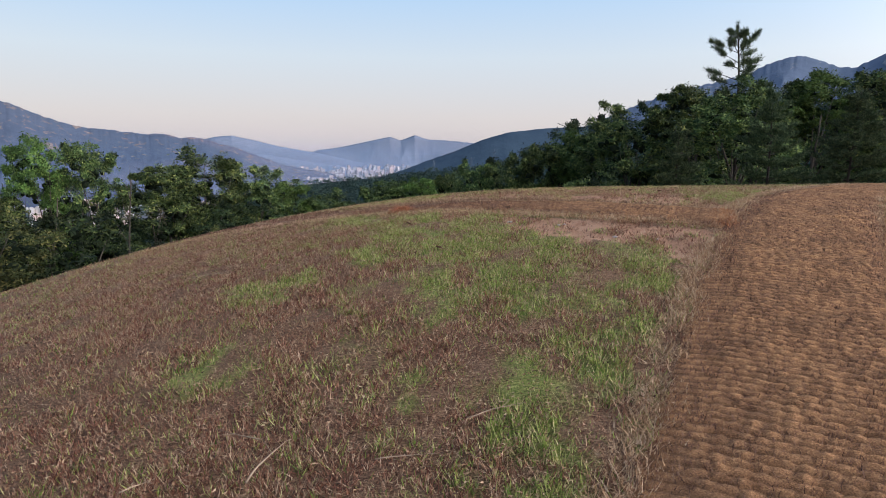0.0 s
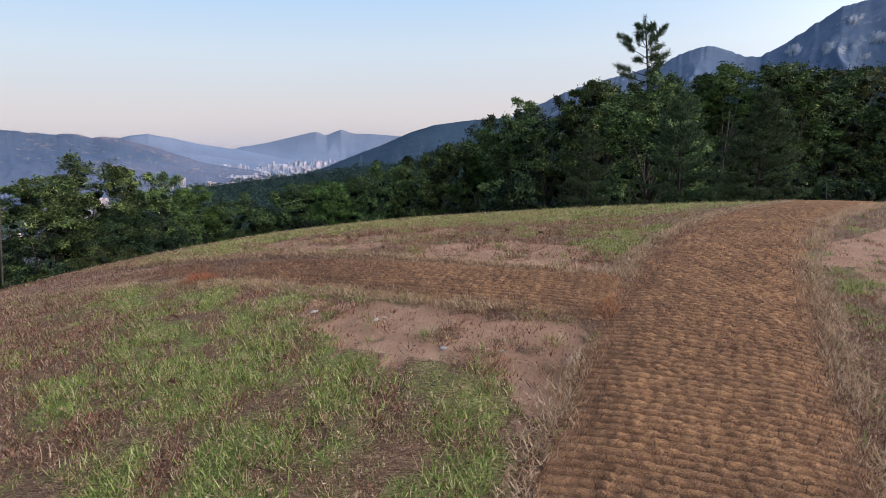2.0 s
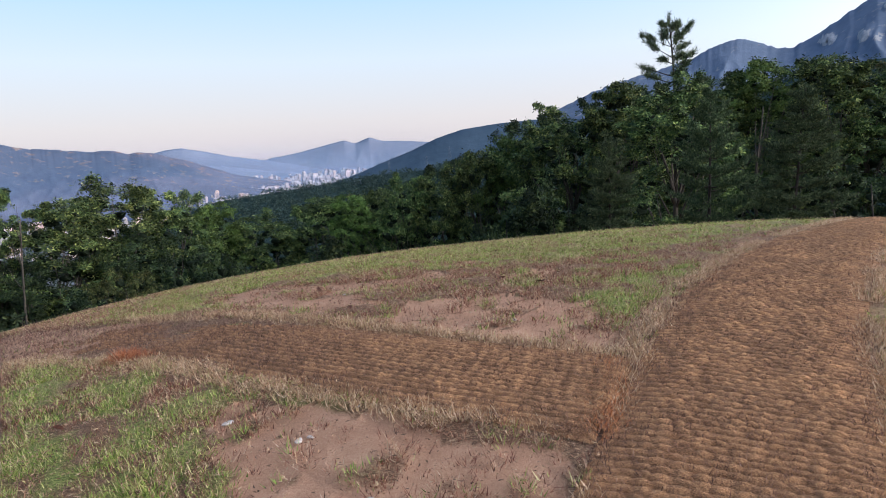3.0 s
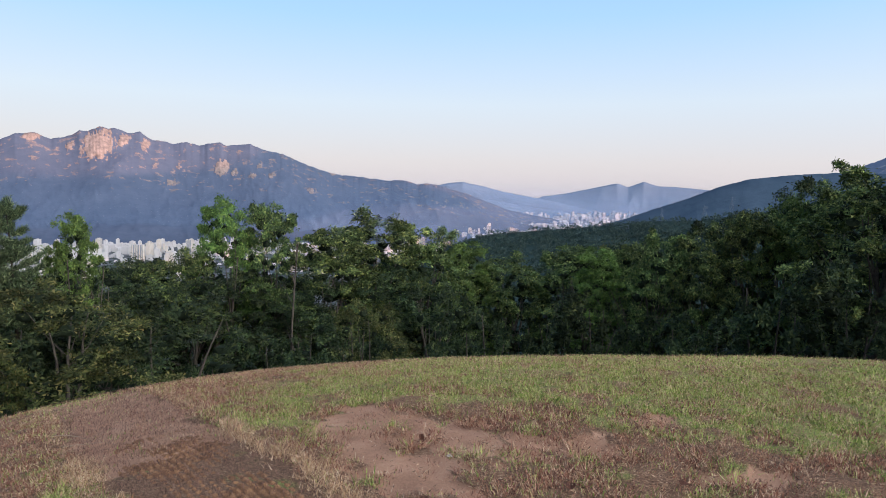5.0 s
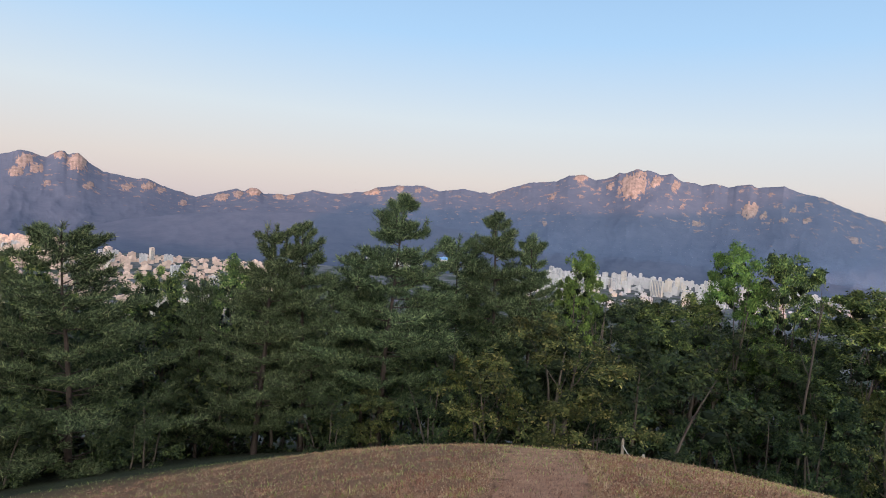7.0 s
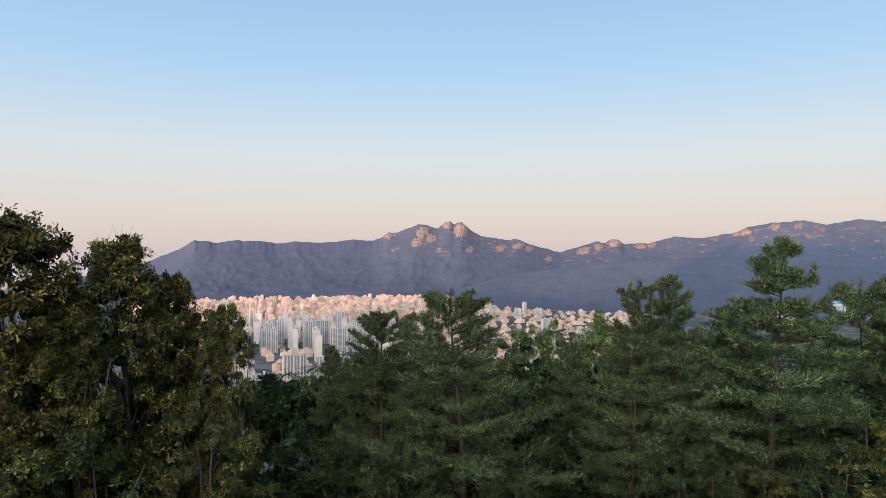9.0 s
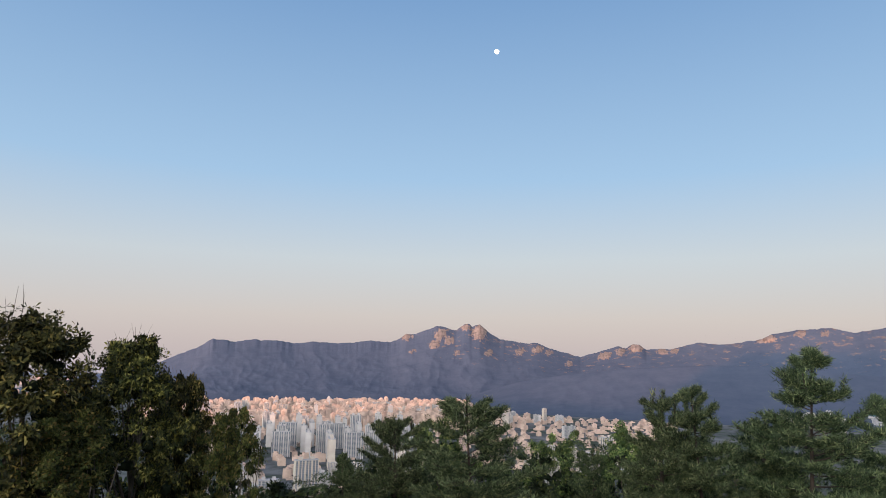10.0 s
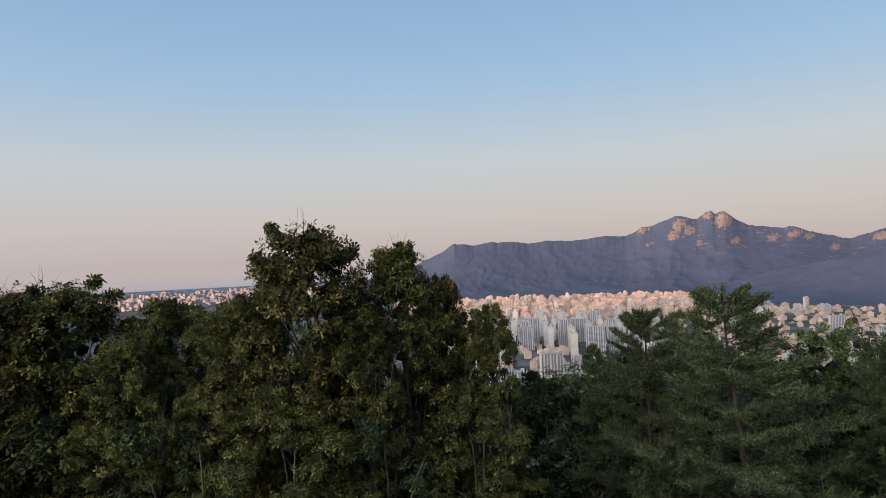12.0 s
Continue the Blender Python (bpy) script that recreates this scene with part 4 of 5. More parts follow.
def broadleaf(seed, tall, wide, low, leaf, count, mat, name, label, category="tree", stems=1, clumps_n=120, bare_twigs=False):
    """A tree with forking limbs that end in many leafy clumps inside an uneven, rounded outline."""
    rng = np.random.default_rng(seed)
    root = new(name)
    tagged(root, label, category, group="trees round the hilltop")
    stem_tubes, trunks = [], []
    r0 = 0.016 * tall / math.sqrt(stems) + 0.02
    for s in range(stems):
        off = np.array((*rng.normal(size=2) * (0.22 if stems > 1 else 0), -0.3))
        trunk = bend(rng, off, np.array((*rng.normal(size=2) * (0.06 + 0.14 * (stems > 1)), 1.0)), tall * rng.uniform(0.74, 0.86) + 0.3, 9, 0.1, 0.06)
        stem_tubes.append([(trunk, [r0 * (1 - 0.09 * i) for i in range(len(trunk))])])
        trunks.append(trunk)
    lobes = [(rng.uniform(0, 6.28), rng.uniform(low + 0.05, 0.98), rng.uniform(0.6, 1.4)) for _ in range(12)]
    clumps, radius = [], []
    k = clumps_n
    while len(clumps) < k:
        f = low + (1 - low) * rng.uniform(0, 1) ** 0.85
        w = rng.uniform(0, 6.28)
        g = (f - low) / (1 - low)
        env = wide * math.sin(math.pi * (0.14 + 0.82 * g)) ** 0.62
        for lw, lf, lk in lobes:
            near = math.exp(-((math.atan2(math.sin(w - lw), math.cos(w - lw)) / 0.5) ** 2) - ((f - lf) / 0.1) ** 2)
            env *= 1 + (lk - 1) * near
        q = rng.uniform(0.15, 1.0) ** 0.42
        rad = wide * rng.uniform(0.11, 0.24)
        p = np.array((math.cos(w) * env * q, math.sin(w) * env * q, f * tall - rad * 0.6))
        if clumps and min(np.linalg.norm(p - c) for c in clumps) < 0.12 * wide and rng.uniform() < 0.85:
            continue
        clumps.append(p)
        radius.append(rad)
        if len(clumps) % 5 == 0:
            trunk = trunks[len(clumps) % stems]
            start = trunk[max(1, min(len(trunk) - 1, int((f * 0.72) * 9)))]
            mid = (start + p) / 2 + np.array((0, 0, -0.06 * wide)) + rng.normal(size=3) * 0.05 * wide
            stem_tubes[len(clumps) % stems].append(([start, (start + mid) / 2 + rng.normal(size=3) * 0.02, mid, p], [r0 * 0.34, r0 * 0.26, r0 * 0.18, 0.006]))
    # sprays that stand out from the crown
    for i in rng.integers(0, k, k // 2):
        p = clumps[i]
        d = np.array((p[0], p[1], 0.25 * wide + 0.1 * abs(rng.normal()) * wide)) + rng.normal(size=3) * 0.25 * wide
        d /= np.linalg.norm(d)
        for q in (0.75, 1.15, 1.5)[:rng.integers(1, 4)]:
            clumps.append(p + d * radius[i] * q + (0, 0, 0.1 * radius[i]))
            radius.append(wide * rng.uniform(0.05, 0.085))
        if (i + 1) % 5 == 0:
            stem_tubes[(i + 1) % stems].append(([p, p + d * radius[i] * 0.8, clumps[-1]], [0.014, 0.01, 0.005]))
    if bare_twigs:
        tops = sorted(range(4, k, 5), key=lambda i: -clumps[i][2])
        for i in tops[:4]:
            for _ in range(2):
                stem_tubes[(i + 1) % stems].append((bend(rng, clumps[i], np.array((*rng.normal(size=2) * 0.35, 1.0)), radius[i] + rng.uniform(0.35, 0.8), 4, 0.0, 0.12), [0.014, 0.012, 0.009, 0.006, 0.003]))
    for tubes in stem_tubes:
        part("trunk", tubes_mesh("trunk", tubes, M_BARK, 4), root)
    part("crown", leaf_shells("crown", np.array(clumps), np.array(radius), count // len(clumps), leaf, mat, rng), root)
    part("shade_core", cores_mesh("shade_core", np.array(clumps[:k:2]) * (0.8, 0.8, 0.97), np.array(radius[:k:2]) * 0.95, M_CORE, rng), root, "near-black lumps standing in for shade inside the leaves")
    return root


def needles_mesh(name, base, way, length, mat, rng, per=12, width=0.0095, flare=1.0):
    """Tufts: a brush of thin needles at each base, pointing about along its way."""
    n = len(base)
    d = way[:, None] + rng.normal(size=(n, per, 3)) * flare
    d /= np.linalg.norm(d, axis=2)[..., None]
    L = (length[:, None] * rng.uniform(0.7, 1.2, (n, per)))[..., None]
    o = base[:, None] + rng.normal(size=(n, per, 3)) * 0.03
    c = np.cross(d, rng.normal(size=(n, per, 3)))
    c /= np.linalg.norm(c, axis=2)[..., None] + 1e-9
    v = np.stack([o - c * width, o + c * width, o + d * L], 2).reshape(-1, 3)
    return mesh_of(name, v, np.arange(len(v)).reshape(-1, 3), mat)


def pine(seed, tall, wide, bare, label, flat=False, gap=0.47, tuft=0.12, per=14):
    """A pine: straight trunk, tiers of long boughs with upturned ends, side twigs clothed in short brushes of needles."""
    rng = np.random.default_rng(seed)
    root = new("pine_tree")
    tagged(root, label, "tree", group="trees round the hilltop")
    trunk = bend(rng, np.array((0, 0, -0.4)), np.array((0.02, 0.02, 1.0)), tall + 0.4, 12, 0.1, 0.02 if not flat else 0.06)
    r0 = 0.014 * tall + 0.015
    tubes = [(trunk, [r0 * (1 - 0.075 * i) for i in range(13)])]
    base, way, size = [], [], []

    def clothe(pts, frm, step):
        for a, c in zip(pts, pts[1:]):
            d = c - a
            L = np.linalg.norm(d)
            k = max(1, int(L / step))
            for q in range(k):
                if rng.uniform() < frm:
                    base.append(a + d * (q + rng.uniform()) / k)
                    way.append(d / L * 0.9 + np.array((0, 0, 0.55)))
                    size.append(tuft * rng.uniform(0.8, 1.2))

    z = bare * tall
    while z < tall * 0.97:
        f = z / tall
        i = f * 12
        p = trunk[int(i)] + (trunk[min(int(i) + 1, 12)] - trunk[int(i)]) * (i % 1)
        g = (f - bare) / (1 - bare)
        reach = wide * ((1 - g) ** 0.62 * min(1, 0.55 + g * 2.5) + 0.05) if not flat else wide * (0.5 + 0.5 * math.sin(math.pi * min(1, g * 0.9 + 0.15)))
        turn = rng.uniform(0, 6.28)
        count = (6 if g < 0.75 else 4) if not flat else 3
        for k in range(count):
            w = turn + 2 * math.pi * (k + rng.uniform(-0.3, 0.3)) / count
            d = np.array((math.cos(w), math.sin(w), -0.08 + 0.55 * g * g + rng.normal() * (0.3 if flat else 0.08) + (0.15 if flat else 0)))
            R = reach * rng.uniform(0.4 if flat else 0.55, 1.2)
            limb = bend(rng, p + np.array((0, 0, rng.normal() * 0.08)), d / np.linalg.norm(d), R, 7, 0.055, 0.06)
            tubes.append((limb, [max(0.006, r0 * 0.24 * (1 - 0.13 * j) * (0.45 + 0.55 * (1 - g))) for j in range(8)]))
            clothe(limb[3:] if not flat else limb[4:], 1.0, 0.045)
            for j in range(2 if not flat else 4, 8):
                for side in (-1, 1, rng.choice((-1, 1))):
                    L = R * (0.36 - 0.028 * j) * rng.uniform(0.6, 1.25) + 0.07
                    wj = w + side * rng.uniform(0.5, 1.1)
                    tw = bend(rng, limb[j], np.array((math.cos(wj), math.sin(wj), 0.12 + rng.normal() * 0.1)), L, 3, 0.12, 0.08)
                    tubes.append((tw, [0.007, 0.006, 0.005, 0.003]))
                    clothe(tw, 0.95, 0.058)
        z += gap * rng.uniform(0.75, 1.25) * (1.1 - 0.45 * g)
    for _ in range(6):
        shoot = trunk[-1] + np.array((*rng.normal(size=2) * 0.22, 0)) * (0 if _ == 0 else 1) - np.array((0, 0, rng.uniform(0.3, 0.9) if _ else 0.3))
        tip = [shoot, shoot + np.array((0.02, 0, 0.2)), shoot + np.array((0, 0.02, rng.uniform(0.3, 0.45)))]
        tubes.append((tip, [0.016, 0.011, 0.006]))
        clothe(tip, 1.0, 0.04)
    part("trunk", tubes_mesh("trunk", tubes, M_PBARK, 4), root)
    part("crown", needles_mesh("crown", np.array(base), np.array(way), np.array(size), M_PINE, rng, per, 0.0085, 0.85), root)
    return root


def bare_tree(seed, tall, label):
    rng = np.random.default_rng(seed)
    root = new("bare_tree")
    tagged(root, label, "tree", group="trees round the hilltop")
    trunk = bend(rng, np.array((0, 0, -0.3)), np.array((0.03, 0.0, 1.0)), tall, 9, 0.08, 0.04)
    tubes = [(trunk, [0.055 * (1 - 0.09 * i) + 0.006 for i in range(10)])]
    for k in range(9):
        i = rng.integers(4, 9)
        w = rng.uniform(0, 6.28)
        tubes.append((bend(rng, trunk[i], np.array((math.cos(w) * 0.6, math.sin(w) * 0.6, 0.8)), rng.uniform(0.4, 1.2), 4, 0.1, 0.2), [0.016, 0.012, 0.009, 0.006, 0.003]))
    part("trunk", tubes_mesh("trunk", tubes, M_BARK, 6), root)
    return root


PARK = pose(0, 0, 0)
OAK_L = "broad-leaved tree with dark green foliage beside the hilltop"
oaks = [broadleaf(11, 13.0, 3.33, 0.05, 0.225, 36000, M_OAK, "oak_tree", OAK_L, clumps_n=150),
        broadleaf(12, 13.0, 2.90, 0.06, 0.217, 36000, M_OAK, "oak_tree", OAK_L, stems=2, clumps_n=150),
        broadleaf(13, 13.0, 3.92, 0.05, 0.225, 33000, M_OAK, "oak_tree", OAK_L, clumps_n=150),
        broadleaf(14, 13.0, 2.75, 0.04, 0.217, 36000, M_LIME, "oak_tree", "broad-leaved tree with fresh yellow-green foliage", stems=2, clumps_n=150),
        broadleaf(15, 13.0, 3.48, 0.05, 0.217, 30000, M_RUST, "oak_tree", "broad-leaved tree with leaves turning brown")]
fine_oaks = [broadleaf(61, 11.0, 3.01, 0.12, 0.215, 60000, M_OLIVE, "oak_tree", "tall broad-leaved tree with olive-green foliage beside the hilltop", clumps_n=190, bare_twigs=True),
             broadleaf(62, 11.0, 2.75, 0.14, 0.215, 58000, M_OLIVE, "oak_tree", "tall broad-leaved tree with olive-green foliage beside the hilltop", clumps_n=180, bare_twigs=True),
             broadleaf(63, 11.0, 2.88, 0.12, 0.205, 54000, M_RUST, "oak_tree", "broad-leaved tree with olive and brown autumn leaves", stems=2, clumps_n=150)]
slope_oaks = [broadleaf(51, 13.0, 3.62, 0.06, 0.240, 10500, M_SHADE, "oak_tree", "broad-leaved tree on the wooded slope, leaves darkened as if shaded", clumps_n=60),
              broadleaf(52, 13.0, 3.19, 0.06, 0.240, 10500, M_SHADE, "oak_tree", "broad-leaved tree on the wooded slope, leaves darkened as if shaded", stems=2, clumps_n=60)]
bushes = [broadleaf(21, 3.0, 1.5, 0.06, 0.085, 15000, M_HAZEL, "leafy_shrub", "bushy young tree with yellowing green leaves", "shrub", 3, 40),
          broadleaf(22, 2.4, 1.3, 0.04, 0.11, 4600, M_SHADE, "leafy_shrub", "dense green shrub under the trees, leaves darkened as if shaded", "shrub", 3, 36),
          broadleaf(23, 3.0, 1.4, 0.06, 0.085, 13000, M_RUST, "leafy_shrub", "bushy young tree with brown autumn leaves", "shrub", 2, 40)]
pines = [pine(31, 6.0, 2.0, 0.26, "blue-green pine with tiered spreading boughs"),
         pine(32, 6.0, 1.7, 0.18, "blue-green pine with dense tiered boughs"),
         pine(33, 6.0, 2.3, 0.14, "wide blue-green pine with drooping lower boughs"),
         pine(34, 8.5, 1.15, 0.62, "tall lone pine with a tufted flat top over the wood", True, 0.4, 0.15, 11)]
dead = bare_tree(41, 5.0, "thin leafless grey tree among the green ones")
USED = set()
rng = random.Random(5)


def leafy_top(kind):
    """How high the outermost leaves of a crown reach."""
    for c in kind.children:
        if c.name.startswith("crown"):
            return float(np.percentile([v.co.z for v in c.data.vertices], 99.85))


TOPS = {k: leafy_top(k) for k in oaks + fine_oaks + slope_oaks}


def plant(kind, eye, az, dist, el, native, spread=1.0, turn=None):
    """Sets a tree at a bearing and distance from a stand, its top at an elevation."""
    native = native or TOPS[kind]
    x = eye[0] - math.sin(radians(az)) * dist
    y = eye[1] + math.cos(radians(az)) * dist
    ground = float(height(x, y))
    tall = max(1.2, eye[2] + dist * math.tan(radians(el)) - ground)
    k = tall / native
    m = Matrix.Translation((x, y, ground)) @ Matrix.Rotation(rng.uniform(0, 6.28) if turn is None else radians(turn), 4, "Z")
    wide = k ** 0.6 * spread
    if kind in USED:
        ob = copy_thing(kind, m)
    else:
        ob = kind
        USED.add(kind)
    ob.matrix_basis = m @ Matrix.Diagonal((wide, wide, k, 1))
    return ob


A, B, C, D = (1.30, 2.28, 2.21), (2.33, 5.60, 2.87), (1.39, 6.26, 2.97), (1.50, 6.10, 3.11)
for kind, native, eye, az, dist, el, spread in [
    # wood on the right of the junction
    (pines[3], 8.5, A, -22.7, 27, 9.72, 1), (oaks[0], 0, A, -22.8, 25.2, 5.22, 0.95), (pines[0], 6, A, -25.0, 21, 3.79, 0.8), (oaks[2], 0, A, -14.2, 35.5, 3.81, 1), (oaks[0], 0, A, -10.9, 38.3, 2.27, 0.9), (oaks[1], 0, A, -18.5, 34.1, 4.93, 1),
    (oaks[2], 0, A, -20.9, 36.9, 4.72, 1), (oaks[0], 0, A, -25.5, 35.5, 5.22, 1), (oaks[3], 0, A, -28.8, 35.5, 5.82, 1), (oaks[1], 0, A, -32.8, 35.5, 5.60, 1),
    (pines[1], 6, A, -30.8, 19.5, 3.67, 0.95), (oaks[4], 0, A, -38.0, 38.3, 4.77, 1.1), (oaks[2], 0, A, -35.6, 36.9, 4.88, 1), (oaks[0], 0, A, -42.2, 35.5, 4.65, 1),
    (oaks[3], 0, A, -9.0, 38.3, 1.35, 0.75), (oaks[1], 0, A, -6.4, 38.3, 0.12, 0.8), (oaks[0], 0, A, -3.1, 38.3, -0.80, 0.75), (oaks[2], 0, A, -0.0, 38.3, -1.32, 0.7),
    (oaks[3], 0, A, 4.7, 38.3, -2.96, 0.8), (oaks[1], 0, A, 2.0, 41.2, -2.65, 0.8), (pines[1], 6, A, -17.3, 20, 0.73, 0.8),
    # trees ahead of the side path
    (oaks[3], 0, B, 39.0, 42, -0.46, 0.77), (oaks[1], 0, B, 35.6, 42, -0.93, 0.79), (dead, 5, B, 33.7, 36, -3.12, 1), (oaks[0], 0, B, 26.0, 41.4, -1.27, 1.22),
    (oaks[2], 0, B, 22.0, 43.2, -2.25, 1.02), (oaks[1], 0, B, 30.0, 39.6, -2.97, 1.15), (oaks[3], 0, B, 17.9, 45, -4.04, 1.02), (oaks[0], 0, B, 14.3, 45, -4.91, 1.09),
    (oaks[1], 0, B, 8.7, 45, -4.12, 1.09), (oaks[2], 0, B, 4.2, 45, -4.17, 1.02), (oaks[0], 0, B, 42.1, 41.4, -4.66, 1.02), (oaks[1], 0, B, 46.0, 43.2, -5.63, 1.02),
    (dead, 5, B, 44.1, 43.2, -4.79, 1), (oaks[3], 0, B, 51.1, 24.9, -2.00, 0.55), (pines[1], 6, B, 54.3, 24.3, -1.11, 0.95), (pines[0], 6, B, 57.4, 23.7, 0.18, 1.15),
    (pines[2], 6, B, 60.6, 24.9, -1.60, 1), (pines[0], 6, B, 66.7, 21, 1.09, 1.25), (bushes[0], 3, B, 53.2, 18.6, -7.56, 1.4), (bushes[2], 3, B, 58.0, 18, -10.88, 0.8),
    (bushes[1], 2.4, B, 61.9, 18, -12.55, 1), (bushes[1], 2.4, B, 49.1, 20.4, -11.93, 1), (bushes[1], 2.4, B, 32.2, 26.1, -10.70, 1.1), (bushes[0], 3, B, 27.1, 27.6, -9.60, 1),
    # pines to the side
    (pines[1], 6, C, 78.2, 18.5, -2.28, 1.02), (pines[0], 6, C, 74.2, 19, -2.13, 0.96), (oaks[0], 0, C, 80.2, 22, -4.88, 0.6), (pines[2], 6, C, 92.3, 17.8, -3.04, 1.26),
    (pines[2], 6, C, 99.4, 19.3, -4.94, 0.95), (pines[0], 6, C, 103.4, 20.1, -8.13, 0.65), (oaks[0], 0, C, 96.0, 22, -4.40, 0.6), (oaks[2], 0, C, 86.0, 23.2, -5.76, 0.6),
    (pines[1], 6, C, 82.9, 20.7, -7.27, 0.9), (pines[1], 6, C, 70.6, 20.7, -4.04, 1), (bushes[1], 2.4, C, 72.0, 17.1, -16.36, 0.9), (bushes[1], 2.4, C, 87.4, 16.6, -16.02, 0.9),
    (bushes[1], 2.4, C, 97.7, 16.6, -15.06, 0.9), (bushes[0], 3, C, 68.4, 18.3, -15.80, 0.9),
    # oaks at the end
    (fine_oaks[0], 0, D, 127.9, 16.8, 3.03, 0.76), (fine_oaks[1], 0, D, 120.0, 17.8, 1.09, 0.64), (fine_oaks[2], 0, D, 112.1, 18, -4.47, 0.5), (fine_oaks[1], 0, D, 116.2, 19.8, -1.95, 0.5),
    (fine_oaks[0], 0, D, 145.7, 20.4, -0.76, 0.8), (fine_oaks[1], 0, D, 150.2, 20.4, -1.16, 0.8), (fine_oaks[2], 0, D, 138.2, 19.2, -2.60, 0.75), (fine_oaks[2], 0, D, 133.1, 16.8, -2.49, 0.65),
    (fine_oaks[2], 0, D, 141.6, 18, -5.06, 0.7), (bushes[0], 3, D, 130.3, 15.1, -11.19, 1), (bushes[1], 2.4, D, 121.6, 15.1, -12.67, 1), (bushes[0], 3, D, 113.8, 15.8, -12.60, 0.9),
    (bushes[1], 2.4, D, 137.5, 15.4, -11.70, 1), (oaks[3], 0, D, 155.8, 20.4, -1.44, 0.8), (fine_oaks[2], 0, D, 124.2, 16.1, -4.49, 0.7),
]:
    plant(kind, eye, az, dist, el, native, spread)

# trees further down the slopes
CROWN = [(-62.73, 4.75), (-46.82, 5.19), (-30.59, 5.27), (-19.67, 4.42), (-10.91, 2.24), (-6.54, -0.16), (2.19, -3.43), (10.85, -5.35), (21.84, -6.97), (29.66, -5.39), (38.91, -4.96), (47.62, -5.29), (54.21, -6.40), (71.24, -5.48), (83.45, -6.03), (91.50, -7.50), (101.56, -8.07), (108.35, -9.48), (111.30, -14.24), (118.49, -14.11), (121.24, -7.46), (134.21, -2.78), (147.73, -3.65), (160.92, -3.10)]
az = -58.0
while az < 155:
    for ring, drop in ((46, 0.4), (56, 1.5)) if az < 46 else ((34, 0.4), (42, 1.5)):
        if drop > 1 and rng.random() < 0.7:
            continue
        a = az + rng.uniform(-1.2, 1.2)
        e = float(np.interp(a, [c[0] for c in CROWN], [c[1] for c in CROWN])) - drop * rng.uniform(0.3, 1.6)
        plant(rng.choice(slope_oaks), C, a, ring + rng.uniform(-2, 3), e, 0, 1.0)
    az += 3.4
az = 20.0
while az < 50:
    plant(rng.choice(slope_oaks), C, az + rng.uniform(-0.8, 0.8), 37 + rng.uniform(-1, 3), -7.5 + rng.uniform(-1.0, 1.0), 0, 1.1)
    az += 2.4
# dense undergrowth along the wood's edge
az = -50.0
while az < 152:
    d = 24 if az < 0 else (29 if az < 45 else 20)
    plant(bushes[1], C, az + rng.uniform(-1, 1), d + rng.uniform(0, 3), -9.0 + (5.0 if az < -8 else (-3.2 if 24 < az < 43 else 0)) + rng.uniform(-1.5, 1), 2.4, 1.15 if az < 45 else 1.4)
    az += 5.0 if az < 45 else 3.4


for kind in oaks + fine_oaks + slope_oaks + bushes + pines + [dead]:
    assert kind in USED, kind.label


# woodland canopy on the slopes below, too many to count
def canopy():
    g = np.random.default_rng(3)
    cs, ss = [], []
    prof = [(-60.00, 4.00), (-48.00, 5.20), (-36.00, 4.90), (-30.00, 4.00), (-25.00, 2.60), (-18.00, 1.00), (-10.00, -0.40), (-6.00, -0.66), (-2.00, -1.40), (1.90, -1.60), (3.80, -1.90), (6.30, -2.10), (11.00, -2.60), (15.50, -3.10), (18.50, -4.10), (20.00, -4.90), (26.00, -6.30)]
    for _ in range(7500):
        a = g.uniform(-6, 25) if _ % 5 else g.uniform(-46, -6)
        s = g.uniform(0.05, 1.0) ** 0.8
        d = 120 + 330 * s
        top = 2.8 + 450 * math.tan(radians(np.interp(a, [p[0] for p in prof], [p[1] for p in prof])))
        z = -70 + (top + 70) * (0.25 * s + 0.75 * s * s)
        c = np.array((-math.sin(radians(a)) * d, math.cos(radians(a)) * d, z + 1.0))
        k = 20
        v = g.normal(size=(k, 3))
        v /= np.linalg.norm(v, axis=1)[:, None]
        v[:, 2] = np.abs(v[:, 2])
        R = g.uniform(1.8, 3.6)
        cs.append(c + v * R * g.uniform(0.6, 1.05, (k, 1)) * (1, 1, 0.9))
        ss.append(np.full(k, R * 0.42))
    me = leaves_mesh("woodland", np.concatenate(cs), np.concatenate(ss), M_FAR_LEAF, g)
    tagged(new("woodland", me), "dense dark woodland canopy on the slopes below the hilltop", "woodland", kind="stuff")


canopy()

# ---------------------------------------------------------------- the city in the valley
def box(bm, x0, x1, y0, y1, z0, z1, mat=0):
    v = [bm.verts.new(p) for p in ((x0, y0, z0), (x1, y0, z0), (x1, y1, z0), (x0, y1, z0), (x0, y0, z1), (x1, y0, z1), (x1, y1, z1), (x0, y1, z1))]
    for q in ((0, 3, 2, 1), (4, 5, 6, 7), (0, 1, 5, 4), (1, 2, 6, 5), (2, 3, 7, 6), (3, 0, 4, 7)):
        bm.faces.new([v[i] for i in q]).material_index = mat


